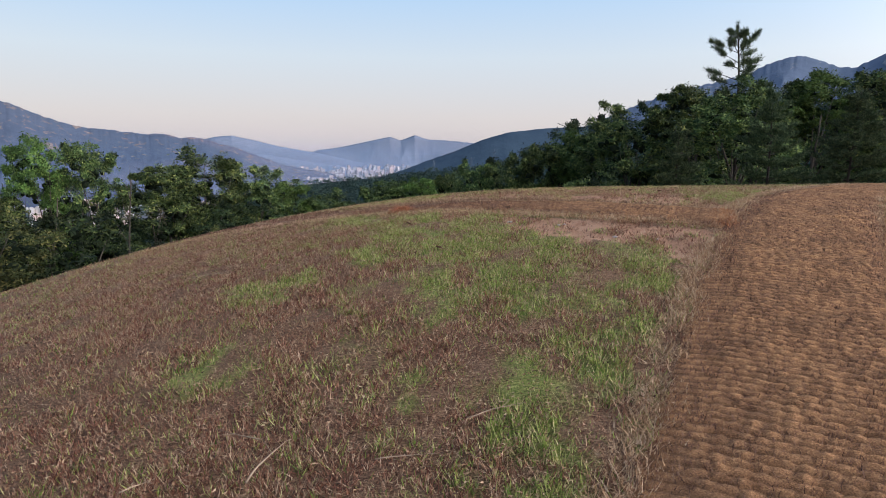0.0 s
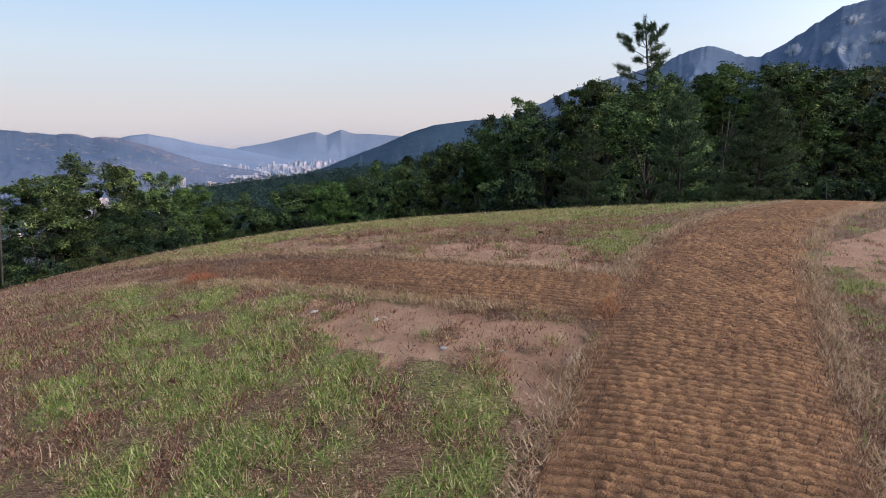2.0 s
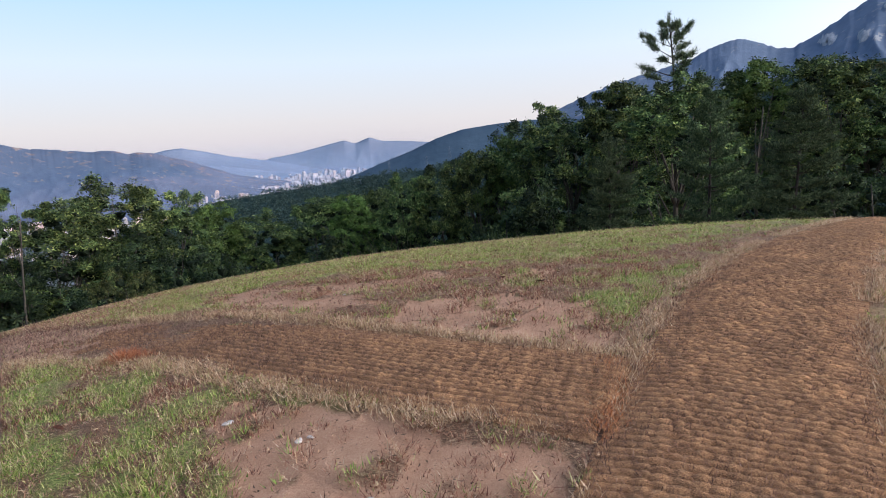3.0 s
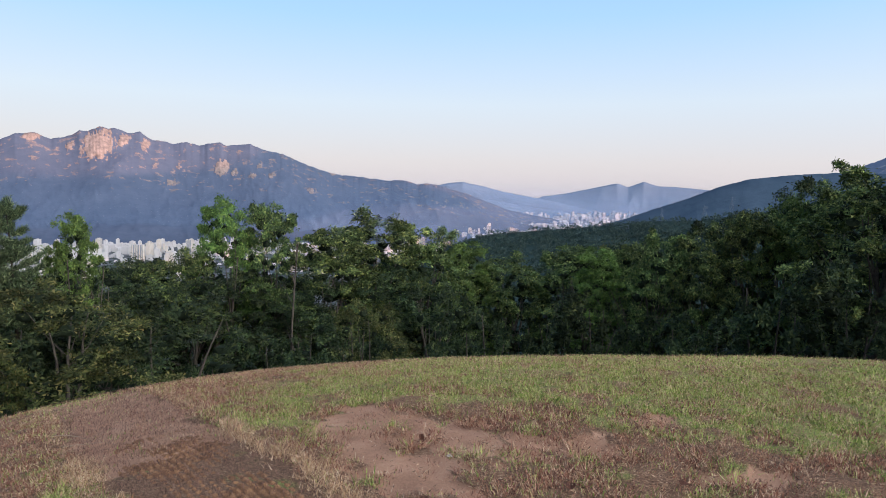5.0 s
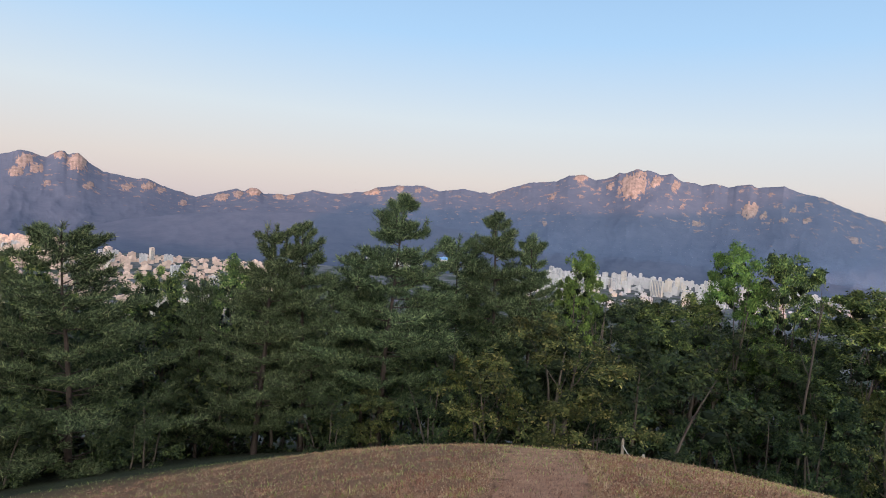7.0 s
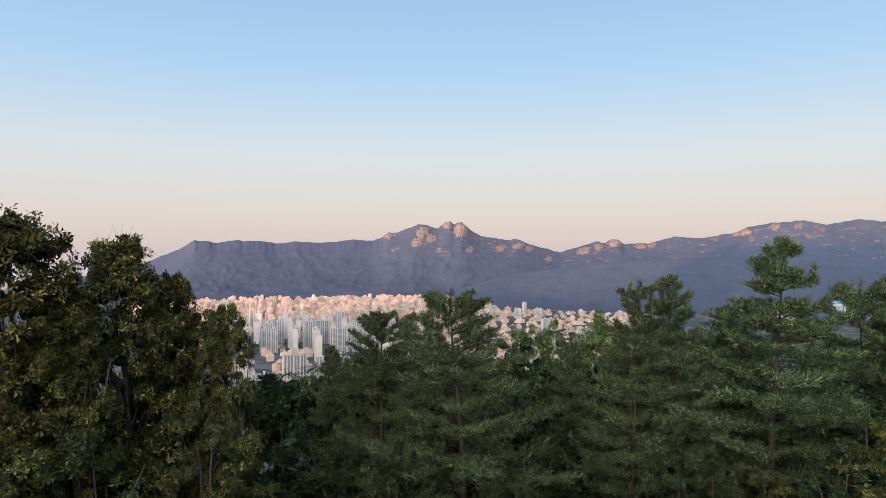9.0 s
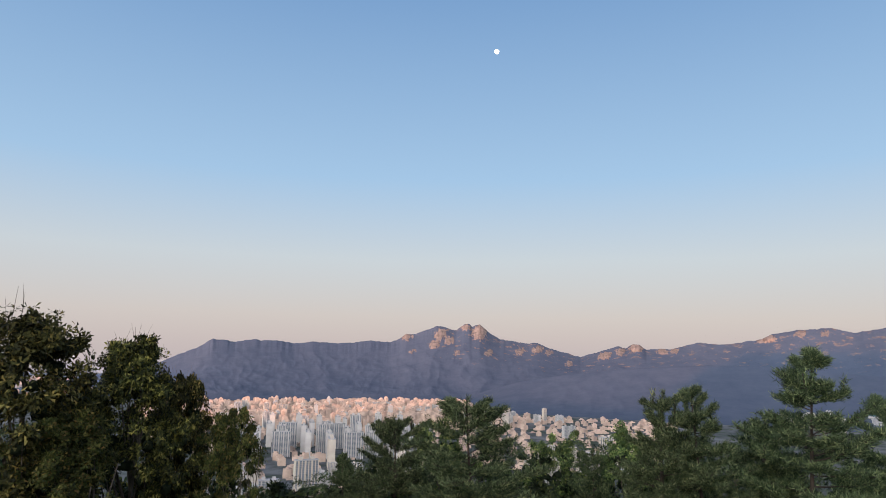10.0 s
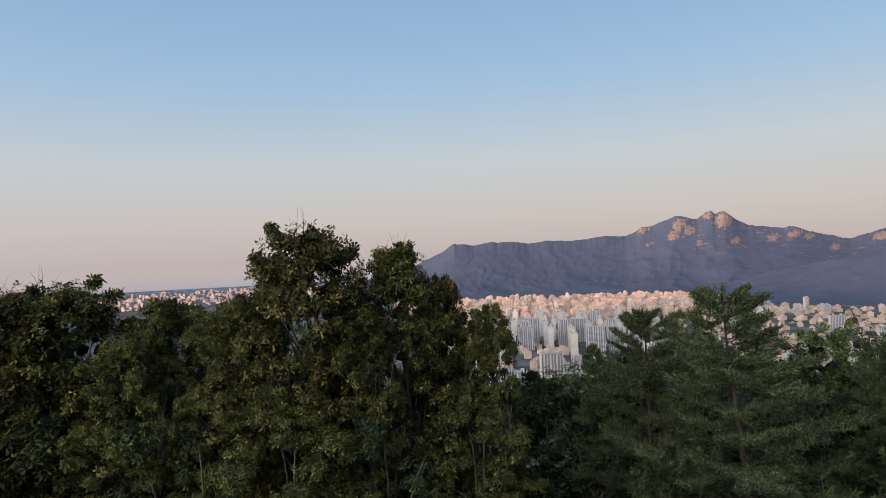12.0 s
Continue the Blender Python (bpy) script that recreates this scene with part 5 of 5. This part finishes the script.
def apartment(w, d, h, wall, bays, label):
    """A slab of flats: piers and end walls of concrete with recessed glazing between; lift houses on the roof."""
    root = new("apartment_building")
    tagged(root, label, "building", group="apartment blocks of the city")
    front = []
    for k in range(bays):
        x0, x1 = -w / 2 + w * k / bays, -w / 2 + w * (k + 1) / bays
        t0 = 1.5 if k == 0 else 0.6 + 0.8 * (k % 2)
        t1 = 1.5 if k == bays - 1 else 0.6 + 0.8 * ((k + 1) % 2)
        front += [(x0 + t0, 0, 0), (x0 + t0, 1.3, 1), (x1 - t1, 1.3, 0), (x1 - t1, 0, 0)]
    ring = [(-w / 2, -d / 2, 0)] + [(x, -d / 2 + y, g) for x, y, g in front] + [(w / 2, -d / 2, 0)]
    ring += [(-x, -y, g) for x, y, g in ring]
    bm = bmesh.new()
    low = [bm.verts.new((x, y, -6)) for x, y, g in ring]
    high = [bm.verts.new((x, y, h)) for x, y, g in ring]
    for i in range(len(ring)):
        j = (i + 1) % len(ring)
        bm.faces.new((low[i], low[j], high[j], high[i])).material_index = ring[i][2]
    bm.faces.new(high)
    ob = part_bm("wall", bm, wall, root)
    ob.data.materials.append(M_GLASS)
    bm = bmesh.new()
    box(bm, -w / 2 - 0.2, w / 2 + 0.2, -d / 2 - 0.2, d / 2 + 0.2, h, h + 1.0)
    part_bm("roof", bm, M_ROOF, root)
    for x in (-w / 4, w / 4):
        bm = bmesh.new()
        box(bm, x - 3.2, x + 3.2, -3, 3, h + 1.0, h + 5.5)
        part_bm("lift_house", bm, wall, root)
    return root


FLAT_L = "pale high-rise apartment block in the valley city"
flats = [apartment(46, 13, 62, M_WALL, 8, FLAT_L), apartment(30, 14, 74, M_WALL, 6, FLAT_L), apartment(62, 13, 48, M_WALL, 10, FLAT_L),
         apartment(28, 22, 84, M_WALL2, 5, "cream high-rise tower block in the valley city"), apartment(40, 13, 56, M_WALL2, 7, "cream apartment slab in the valley city")]
low_l = "low white office building among the apartment blocks"
flats += [apartment(36, 18, 22, M_WALL, 6, low_l), apartment(24, 16, 14, M_WALL2, 4, low_l)]
used_flats = set()
crng = random.Random(8)


def settle(kind, az, d, turn, scale=1.0):
    x, y = -math.sin(radians(az)) * d, math.cos(radians(az)) * d
    m = Matrix.Translation((x, y, float(height(x, y)))) @ Matrix.Rotation(radians(turn), 4, "Z") @ Matrix.Diagonal((scale, scale, scale, 1))
    if id(kind) in used_flats:
        ob = copy_thing(kind, m)
    else:
        used_flats.add(id(kind))
        ob = kind
    ob.matrix_basis = m


# districts: bearings, distances, how many, kinds, size
for a0, a1, d0, d1, count, kinds, size in [
    (93, 120, 1640, 2250, 60, flats[:5], 0.55), (98, 118, 890, 1180, 26, flats[4:], 0.76), (84, 94, 1600, 2040, 14, flats[:5], 0.5), (80, 88, 980, 1360, 16, flats[4:], 0.60),
    (30, 54, 2080, 2380, 44, flats[:5], 0.53), (30, 54, 1770, 2080, 36, flats[4:], 0.76), (9, 20, 2940, 3470, 20, flats[:5], 0.57), (19, 29, 2260, 2640, 30, flats[4:], 0.68),
    (58, 70, 2040, 2340, 16, flats[:5], 0.53),
]:
    for _ in range(count):
        base = crng.choice((20, 35, 110, 125))
        settle(crng.choice(kinds), crng.uniform(a0, a1), crng.uniform(d0, d1), base + crng.uniform(-6, 6), size * crng.uniform(0.8, 1.15))


# ranks of tall slabs side by side, all turned one way
for a0, a1, d, kind, size in [(97.5, 111.5, 1240, flats[0], 0.74), (98.0, 112.5, 1310, flats[1], 0.68), (97.0, 113.0, 1390, flats[0], 0.76), (99.0, 112.0, 1480, flats[1], 0.74), (100.5, 105.5, 1050, flats[4], 0.42)]:
    a = a0
    while a < a1:
        settle(kind, a, d + crng.uniform(-25, 25), 20 + crng.choice((0, 0, 90)) + crng.uniform(-3, 3), size * crng.uniform(0.93, 1.05))
        a += crng.uniform(1.5, 2.2)


def far_city(areas, mat, label, most_wide=22):
    """Hundreds of blocks too far off to tell apart: bodies with a roof house each, in one mesh."""
    unit = np.array([(x, y, z) for z in (0, 1) for x, y in ((-1, -1), (1, -1), (1, 1), (-1, 1))], float)
    quads = np.array([(4, 5, 6, 7), (0, 1, 5, 4), (1, 2, 6, 5), (2, 3, 7, 6), (3, 0, 4, 7)])
    g = np.random.default_rng(4)
    vs, fs = [], []
    for a0, a1, d0, d1, count, most in areas:
        for _ in range(count):
            a, d = radians(g.uniform(a0, a1)), g.uniform(d0, d1)
            x, y = -math.sin(a) * d, math.cos(a) * d
            h = g.uniform(0.4, 1.0) * most
            w, t = g.uniform(0.36, 1) * min(most_wide, 4 + 0.35 * h), g.uniform(4.5, 7)
            k = g.choice((20, 35, 110, 125)) + g.uniform(-6, 6)
            c, s = math.cos(radians(k)), math.sin(radians(k))
            z0 = float(height(x, y)) - 6
            for sx, sy, lo, hi in ((w, t, z0, z0 + h), (2.6, 2.6, z0 + h, z0 + h + 2.6)):
                v = unit * (sx, sy, hi - lo)
                fs.append(quads + 8 * len(vs))
                vs.append(np.stack([x + v[:, 0] * c - v[:, 1] * s, y + v[:, 0] * s + v[:, 1] * c, lo + v[:, 2]], 1))
    me = mesh_of("far_city", np.concatenate(vs), np.concatenate(fs), mat)
    tagged(new("far_city", me), label, "city", kind="stuff")


far_city([(93, 120, 1700, 2430, 1500, 40), (88, 96, 1800, 2100, 70, 24), (117, 155, 3100, 4400, 900, 24), (95, 119, 870, 1810, 260, 20), (76, 94, 1130, 2100, 420, 17)],
         M_FARCITY, "crowded apartment blocks filling the far valley, warm sunlight in their colour", 12)
far_city([(30, 54, 2040, 2640, 200, 35), (26, 56, 1590, 2570, 320, 15), (14, 27, 2040, 3020, 160, 14)],
         M_WALL, "crowded white apartment blocks at the mountain's foot", 12)
far_city([(-3, 16, 3470, 4530, 900, 45), (8, 18, 2870, 3470, 200, 38), (0, 14, 4230, 4760, 260, 68)], M_FARBLUE, "hazy blue-grey towers far up the valley", 16)


def curved_road(points, half, name, label):
    """A raised riverside road sweeping over the valley floor."""
    x, y, at = smooth_line(points, 12)
    tx, ty = np.gradient(x), np.gradient(y)
    L = np.hypot(tx, ty)
    rows = []
    for s, up in ((-1, -2), (-1, 4), (1, 4), (1, -2)):
        rows.append(np.stack([x + ty / L * half * s, y - tx / L * half * s, height(x, y) + up], 1))
    v = np.stack(rows, 1).reshape(-1, 3)
    m = len(x)
    q = [(i * 4 + k, i * 4 + k + 1, i * 4 + k + 5, i * 4 + k + 4) for i in range(m - 1) for k in range(3)]
    tagged(new(name, mesh_of(name, v, np.array(q), M_ROAD)), label, "road", kind="structure")


def bearing(az, d):
    return (-math.sin(radians(az)) * d, math.cos(radians(az)) * d)


curved_road([bearing(a, d) for a, d in ((22.0, 2492), (20.4, 2642), (19.4, 2869), (18.2, 3171), (16.0, 3398), (13.5, 3473))], 16, "road_riverside", "pale raised road curving along the valley")
curved_road([bearing(a, d) for a, d in ((17, 2529), (15, 2605), (13, 2718), (10, 2869))], 14, "road_bridge", "pale straight road across the valley floor")


def dome_hall():
    root = new("domed_hall")
    tagged(root, "white hall with a shallow blue domed roof", "building")
    bm = bmesh.new()
    bmesh.ops.create_cone(bm, cap_ends=True, segments=32, radius1=26, radius2=26, depth=26, matrix=Matrix.Translation((0, 0, 10)))
    part_bm("wall", bm, M_WALL, root)
    bm = bmesh.new()
    bmesh.ops.create_uvsphere(bm, u_segments=32, v_segments=12, radius=28)
    bmesh.ops.delete(bm, geom=[v for v in bm.verts if v.co.z < -0.5], context="VERTS")
    bmesh.ops.scale(bm, vec=(1, 1, 0.35), verts=bm.verts)
    bmesh.ops.translate(bm, vec=(0, 0, 23), verts=bm.verts)
    part_bm("roof", bm, M_BLUEROOF, root, "blue domed roof", True)
    d, az = 2350, 62.6
    x, y = -math.sin(radians(az)) * d, math.cos(radians(az)) * d
    root.matrix_basis = Matrix.Translation((x, y, -176.0))


dome_hall()


def pylon(az, d, z, tall):
    root = new("pylon")
    tagged(root, "grey steel lattice power pylon on the wooded ridge", "pylon", group="power line")
    legs = []
    for sx in (-1, 1):
        for sy in (-1, 1):
            legs.append(([(sx * 3.2, sy * 3.2, -4), (sx * 1.3, sy * 1.3, tall * 0.6), (sx * 0.4, sy * 0.4, tall)], [0.17, 0.14, 0.11]))
    part("mast", tubes_mesh("mast", legs, M_STEEL, 4), root)
    braces = []
    for k in range(7):
        z0, z1 = tall * k / 8, tall * (k + 1) / 8
        w0, w1 = 3.2 - 2.8 * k / 8, 3.2 - 2.8 * (k + 1) / 8
        for s in (-1, 1):
            braces += [([(-w0, s * w0, z0), (w1, s * w1, z1)], [0.08, 0.08]), ([(w0, s * w0, z0), (-w1, s * w1, z1)], [0.08, 0.08])]
    part("bracing", tubes_mesh("bracing", braces, M_STEEL, 4), root)
    for k in (0.68, 0.8, 0.92):
        part("crossarm", tubes_mesh("crossarm", [([(-5.5, 0, tall * k), (0, 0, tall * k + 0.8), (5.5, 0, tall * k)], [0.1, 0.18, 0.1])], M_STEEL, 4), root)
    root.matrix_basis = Matrix.Translation((-math.sin(radians(az)) * d, math.cos(radians(az)) * d, z)) @ Matrix.Rotation(radians(az + 20), 4, "Z")


pylon(1.25, 1100, -28, 22)
pylon(3.75, 440, -27, 15)
pylon(-4.0, 1100, -8, 21)
pylon(-2.0, 1100, -17, 16)


def moon():
    bm = bmesh.new()
    bmesh.ops.create_uvsphere(bm, u_segments=32, v_segments=20, radius=17)
    for v in bm.verts:
        v.co *= 1 + 0.02 * noise.noise(v.co * 0.1)
    ob = part_bm("moon", bm, M_MOON, None, "", True)
    tagged(ob, "small pale gibbous moon in the clear blue sky", "moon")
    a, e, d = radians(91.05), radians(25.9), 4700
    ob.location = (-math.sin(a) * math.cos(e) * d, math.cos(a) * math.cos(e) * d, math.sin(e) * d)


moon()


# ---------------------------------------------------------------- small things on the hilltop
def rope_fence(spots):
    root = new("rope_fence")
    tagged(root, "weathered wooden posts with a slack pale rope beside the trail", "fence")
    tops = []
    for x, y, z in spots:
        z -= 0.1
        low = float(height(x, y)) - 0.3
        post = tubes_mesh("post", [([(x, y, low), (x + 0.01, y, low * 0.5 + z * 0.5), (x, y, z), (x, y, z + 0.03)], [0.036, 0.036, 0.034, 0.022])], M_WOOD, 9)
        part("post", post, root)
        tops.append(Vector((x, y, z - 0.12)))
    for a, c in zip(tops, tops[1:]):
        pts = [a.lerp(c, t / 8) - Vector((0, 0, 0.5 * (t / 8) * (1 - t / 8))) for t in range(9)]
        part("rope", tubes_mesh("rope", [(pts, [0.012] * 9)], M_ROPE, 6), root)


rope_fence([(-10.0, 17.3, -1.95), (-8.32, 16.3, -1.62), (-7.75, 16.3, -1.72), (-7.1, 16.6, -2.0), (-6.3, 17.1, -2.35)])


def stone(x, y, size, seed):
    bm = bmesh.new()
    bmesh.ops.create_icosphere(bm, subdivisions=2, radius=size)
    for v in bm.verts:
        v.co *= 1 + 0.45 * noise.noise(v.co / size * 0.9 + Vector((seed, 0, 0)))
        v.co.z *= 0.5
        v.co.x *= 1.5
    ob = part_bm("stone", bm, M_STONE, None)
    tagged(ob, "small pale stone lying on bare sand", "stone", group="stones on the sand")
    ob.matrix_basis = pose(x, y, float(height(x, y)) + size * 0.1 - 0.02, 0, 0, seed * 77)


for i, (x, y, s) in enumerate([(0.94, 5.72, 0.018), (0.99, 5.74, 0.014), (0.54, 6.0, 0.02), (1.3, 5.2, 0.015), (1.6, 5.1, 0.012), (2.2, 7.2, 0.015), (0.9, 8.6, 0.014), (1.2, 6.0, 0.014)]):
    stone(x, y, s, i + 1)


def dead_leaf(x, y, size, up, turn):
    bm = bmesh.new()
    n = 9
    rows = []
    for i in range(n):
        t = i / (n - 1)
        w = 0.42 * math.sin(math.pi * t) ** 0.7 * (1 + 0.15 * math.sin(9 * t))
        z = up * t * (1.2 - 0.4 * t)
        rows.append([bm.verts.new((s * w * size, (t - 0.5) * size, z * size + abs(s) * w * 0.5 * size)) for s in (-1, 0, 1)])
    for r, q in zip(rows, rows[1:]):
        for k in (0, 1):
            bm.faces.new((r[k], r[k + 1], q[k + 1], q[k]))
    bmesh.ops.solidify(bm, geom=bm.faces[:], thickness=0.003)
    ob = part_bm("dead_leaf", bm, M_LEAF, None)
    tagged(ob, "curled dark brown dead leaf lying on the sand", "leaf", group="fallen leaves")
    ob.matrix_basis = pose(x, y, float(height(x, y)) + 0.005, 0, 0, turn)


for q in [(0.65, 8.75, 0.048, 1.0, 40), (-0.4, 6.2, 0.06, 0.5, 100), (2.6, 8.2, 0.08, 0.3, 200), (1.71, 8.28, 0.07, 0.2, 10), (-0.1, 5.1, 0.05, 0.2, 70), (2.3, 8.5, 0.08, 0.3, 140), (1.0, 7.9, 0.06, 0.2, 20)]:
    dead_leaf(*q)


def stick(x, y, length, turn, r):
    g = np.random.default_rng(int(turn) + 900)
    pts = bend(g, np.array((-length / 2, 0, 0.0)), np.array((1.0, 0, 0.02)), length, 7, 0.0, 0.08)
    r *= 0.6
    tubes = [(pts, [r * (1 - 0.09 * i) for i in range(8)]), (bend(g, pts[4], np.array((0.7, 0.6, 0.15)), length * 0.3, 3, 0.0, 0.1), [r * 0.5, r * 0.4, r * 0.3, r * 0.2])]
    ob = new("stick", tubes_mesh("stick", tubes, M_STICK, 6))
    tagged(ob, "thin dry stick lying in the grass", "stick", group="fallen sticks")
    ob.matrix_basis = pose(x, y, float(height(x, y)) + 0.03, 0, 0, turn)


for q in [(-0.75, 2.55, 0.42, 80, 0.008), (-0.95, 2.75, 0.28, 150, 0.006), (-0.2, 2.5, 0.25, 30, 0.005), (0.2, 2.7, 0.3, 20, 0.005), (-1.25, 2.5, 0.22, 60, 0.006),
          (-1.9, 5.2, 0.35, 20, 0.006), (0.2, 5.3, 0.25, 50, 0.004), (1.6, 7.0, 0.2, 70, 0.004), (2.0, 7.0, 0.25, 15, 0.005), (4.9, 7.0, 0.3, 75, 0.006), (-2.4, 8.8, 0.5, 25, 0.008), (-2.1, 8.6, 0.4, 60, 0.006)]:
    stick(*q)


# ---------------------------------------------------------------- grass
def blades(name, label, x, y, size, lean, mat, seed, width=0.0035, lift=0.0, way=None):
    """Thin pointed blades, one triangle each."""
    g = np.random.default_rng(seed)
    n = len(x)
    z = height(x, y) + lift - 0.012
    w = g.uniform(0, 2 * math.pi, n) if way is None else way + g.normal(size=n) * 0.6
    h = size * g.uniform(0.5, 1.3, n)
    t = np.minimum(lean * g.uniform(0.45, 1.2, n), 1.5)
    s = w + math.pi / 2 + g.normal(size=n) * 0.5
    wide = width * g.uniform(0.7, 1.5, n)
    sx, sy = np.cos(s) * wide, np.sin(s) * wide
    v = np.empty((n, 3, 3))
    v[:, 0] = np.stack([x - sx, y - sy, z - 0.008], 1)
    v[:, 1] = np.stack([x + sx, y + sy, z - 0.008], 1)
    v[:, 2] = np.stack([x + np.cos(w) * np.sin(t) * h, y + np.sin(w) * np.sin(t) * h, z + h * np.cos(t) + 0.006], 1)
    me = mesh_of(name, v.reshape(-1, 3), np.arange(3 * n).reshape(-1, 3), mat)
    return tagged(new(name, me), label, "grass", kind="stuff")


def sow():
    g = np.random.default_rng(77)
    # tufts of blades, thickest where the path passes, thinner towards the brow
    N, F, M = 58000, 30000, 15
    near = np.stack([g.uniform(-4.0, 4.4, N) + g.normal(size=N) * 1.0, 1.2 + 11.5 * g.uniform(0, 1, N) ** 1.5 + g.normal(size=N) * 0.7], 1)
    w, r = g.uniform(0, 2 * math.pi, F), 14.5 * np.sqrt(g.uniform(0, 1, F))
    far = np.stack([CX - 1 + r * np.cos(w), CY + r * np.sin(w)], 1)
    c = np.concatenate([near, far])
    spread = g.uniform(0.012, 0.045, len(c)) * (1 + 0.05 * np.clip(np.hypot(c[:, 0] - 1.5, c[:, 1] - 4) - 3, 0, 10))
    off = g.normal(size=(len(c), M, 2)) * spread[:, None, None]
    p = (c[:, None] + off).reshape(-1, 2)
    way = np.arctan2(off[..., 1], off[..., 0]).ravel()
    tuft = np.repeat(np.arange(len(c)), M)
    x, y = p.T
    s, gr = covers(c[:, 0], c[:, 1])
    clump = wobble(c[:, 0], c[:, 1], 3.0, 21.0)[tuft]
    s, gr = s[tuft], gr[tuft]
    d1, a1 = to_line(x, y, MAIN)
    d2, a2 = to_line(x, y, SIDE)
    onmat = (d1 < MAIN_W - 0.03) | ((d2 < SIDE_W - 0.03) & (a2 < np.where(g.uniform(0, 1, len(x)) < 0.82, 12, 4.5)))
    hem = ((d1 < MAIN_W + 0.16) | ((d2 < SIDE_W + 0.14) & (a2 < 12))) & ~onmat
    u = g.uniform(0, 1, len(c))[tuft]
    thin = np.clip(0.98 + clump * 0.5, 0.75, 1)
    free = ~onmat & (u < np.where(s > 0.9, np.where(clump > 0.25, 0.5, 0.08), np.where(s > 0.3, 0.5, 1.0)) * np.where(hem, 1.0, thin))
    # most blades of a tuft are of one kind
    kind = np.where(g.uniform(0, 1, len(x)) < 0.72, g.uniform(0, 1, len(c))[tuft], g.uniform(0, 1, len(x)))
    green = free & (kind < np.clip(gr * 0.8 + 0.06, 0, 0.8)) & ~(hem & (kind > 0.2))
    straw = free & ~green & ((kind > 0.9) | (hem & (kind > 0.55)))
    dry = free & ~green & ~straw
    tall = np.clip(1 + 0.6 * clump, 0.6, 1.5) * (0.6 + 0.8 * g.uniform(0, 1, len(c)) ** 1.5)[tuft]
    dist = np.hypot(x - 1.5, y - 4)
    grow = 1 + 0.04 * np.clip(dist - 3, 0, 10)
    for name, label, pick, size, lean, mat, wd in (
            ("dry_grass", "matted reddish-brown dry grass on the hilltop", dry, 0.033, 1.4, M_DRY, 0.0022),
            ("green_grass", "short patchy green grass on the hilltop", green, 0.037, 1.1, M_GREEN, 0.0027),
            ("straw_grass", "pale straw stalks in the grass and along the mats", straw, 0.055, 1.4, M_STRAW, 0.0015)):
        blades(name, label, x[pick], y[pick], size * tall[pick], lean, mat, len(name), wd * grow[pick] ** 2, 0.0, way[pick])
    q1 = (d1 < MAIN_W) | ((d2 < SIDE_W) & (a2 < 11))
    q1 &= (g.uniform(0, 1, len(x)) < 0.3)
    blades("coir_fibres", "loose brown coir fibres on the mats", x[q1], y[q1], np.full(q1.sum(), 0.026), 1.3, M_FIBRE, 4, 0.0014, 0.03)
    # frayed straw hem along the mats
    for line, half, far_end, count in ((MAIN, MAIN_W, 17.5, 46000), (SIDE, SIDE_W, 5.0, 15000)):
        lx, ly, la = smooth_line(line, 0.02)
        pick = g.integers(0, int(np.searchsorted(la, far_end)) - 2, count)
        tx, ty = lx[pick + 1] - lx[pick], ly[pick + 1] - ly[pick]
        tl = np.hypot(tx, ty)
        off = np.where(g.uniform(0, 1, count) < 0.5, 1, -1) * (half + g.normal(size=count) * 0.06 + 0.02)
        hx, hy = lx[pick] + ty / tl * off, ly[pick] - tx / tl * off
        ok = wobble(hx, hy, 1.4, 41.0) > -0.25
        if line is SIDE:
            ok &= to_line(hx, hy, MAIN)[0] > MAIN_W - 0.1
        blades("mat_hem_straw", "frayed pale straw along the edge of the mat", hx[ok], hy[ok], np.full(ok.sum(), 0.05), 1.4, M_STRAW, count, 0.0028, 0.005)
    w = g.uniform(0, 2 * math.pi, 60000)
    r = g.uniform(7.0, 15.5, 60000)
    fx, fy = CX - 2 + r * np.cos(w), CY + r * np.sin(w)
    blades("brow_grass", "pale yellow-green upright grass round the brow of the hilltop", fx, fy, np.full(len(fx), 0.035), 1.0, M_GREEN, 5, 0.003)
    # crumbled dead leaves and stalks between the blades
    lit = (free & (g.uniform(0, 1, len(x)) < 0.22)) | (~onmat & (s > 0.9) & (g.uniform(0, 1, len(x)) < 0.06))
    lx, ly = x[lit] + g.normal(size=lit.sum()) * 0.02, y[lit] + g.normal(size=lit.sum()) * 0.02
    a, c = turned(g, lit.sum())
    a[:, 2] *= 0.45
    c[:, 2] *= 0.45
    L = (g.uniform(0.005, 0.017, lit.sum()) * grow[lit])[:, None]
    o = np.stack([lx, ly, height(lx, ly) + g.uniform(0.0, 0.03, lit.sum())], 1)
    v = np.stack([o - a * L, o + c * L * 0.6, o + a * L], 1).reshape(-1, 3)
    tagged(new("plant_litter", mesh_of("plant_litter", v, np.arange(len(v)).reshape(-1, 3), M_LITTER)), "crumbled brown dead leaves and stalks in the grass", "litter", kind="stuff")
    n = 900
    c = g.normal(size=(n, 2)) * (0.08, 0.035)
    blades("loose_coir", "tangled clump of loose orange coir fibre", -0.55 + c[:, 0], 7.42 + c[:, 1], 0.085 * np.exp(-(c[:, 0] / 0.14) ** 2) + 0.02, 1.1, M_ORANGE, 6, 0.003)

    # the ragged end of the side mat where it meets the main one
    u = g.uniform(0, 1, 1500)
    o = g.normal(size=1500) * 0.05
    blades("frayed_mat_end", "frayed orange-brown coir fibres at the mat's cut end", 2.3 + 0.28 * u - o, 5.5 + 0.78 * u + g.normal(size=1500) * 0.05, np.full(1500, 0.045), 1.5, M_ORANGE, 8, 0.0022, 0.012)


sow()
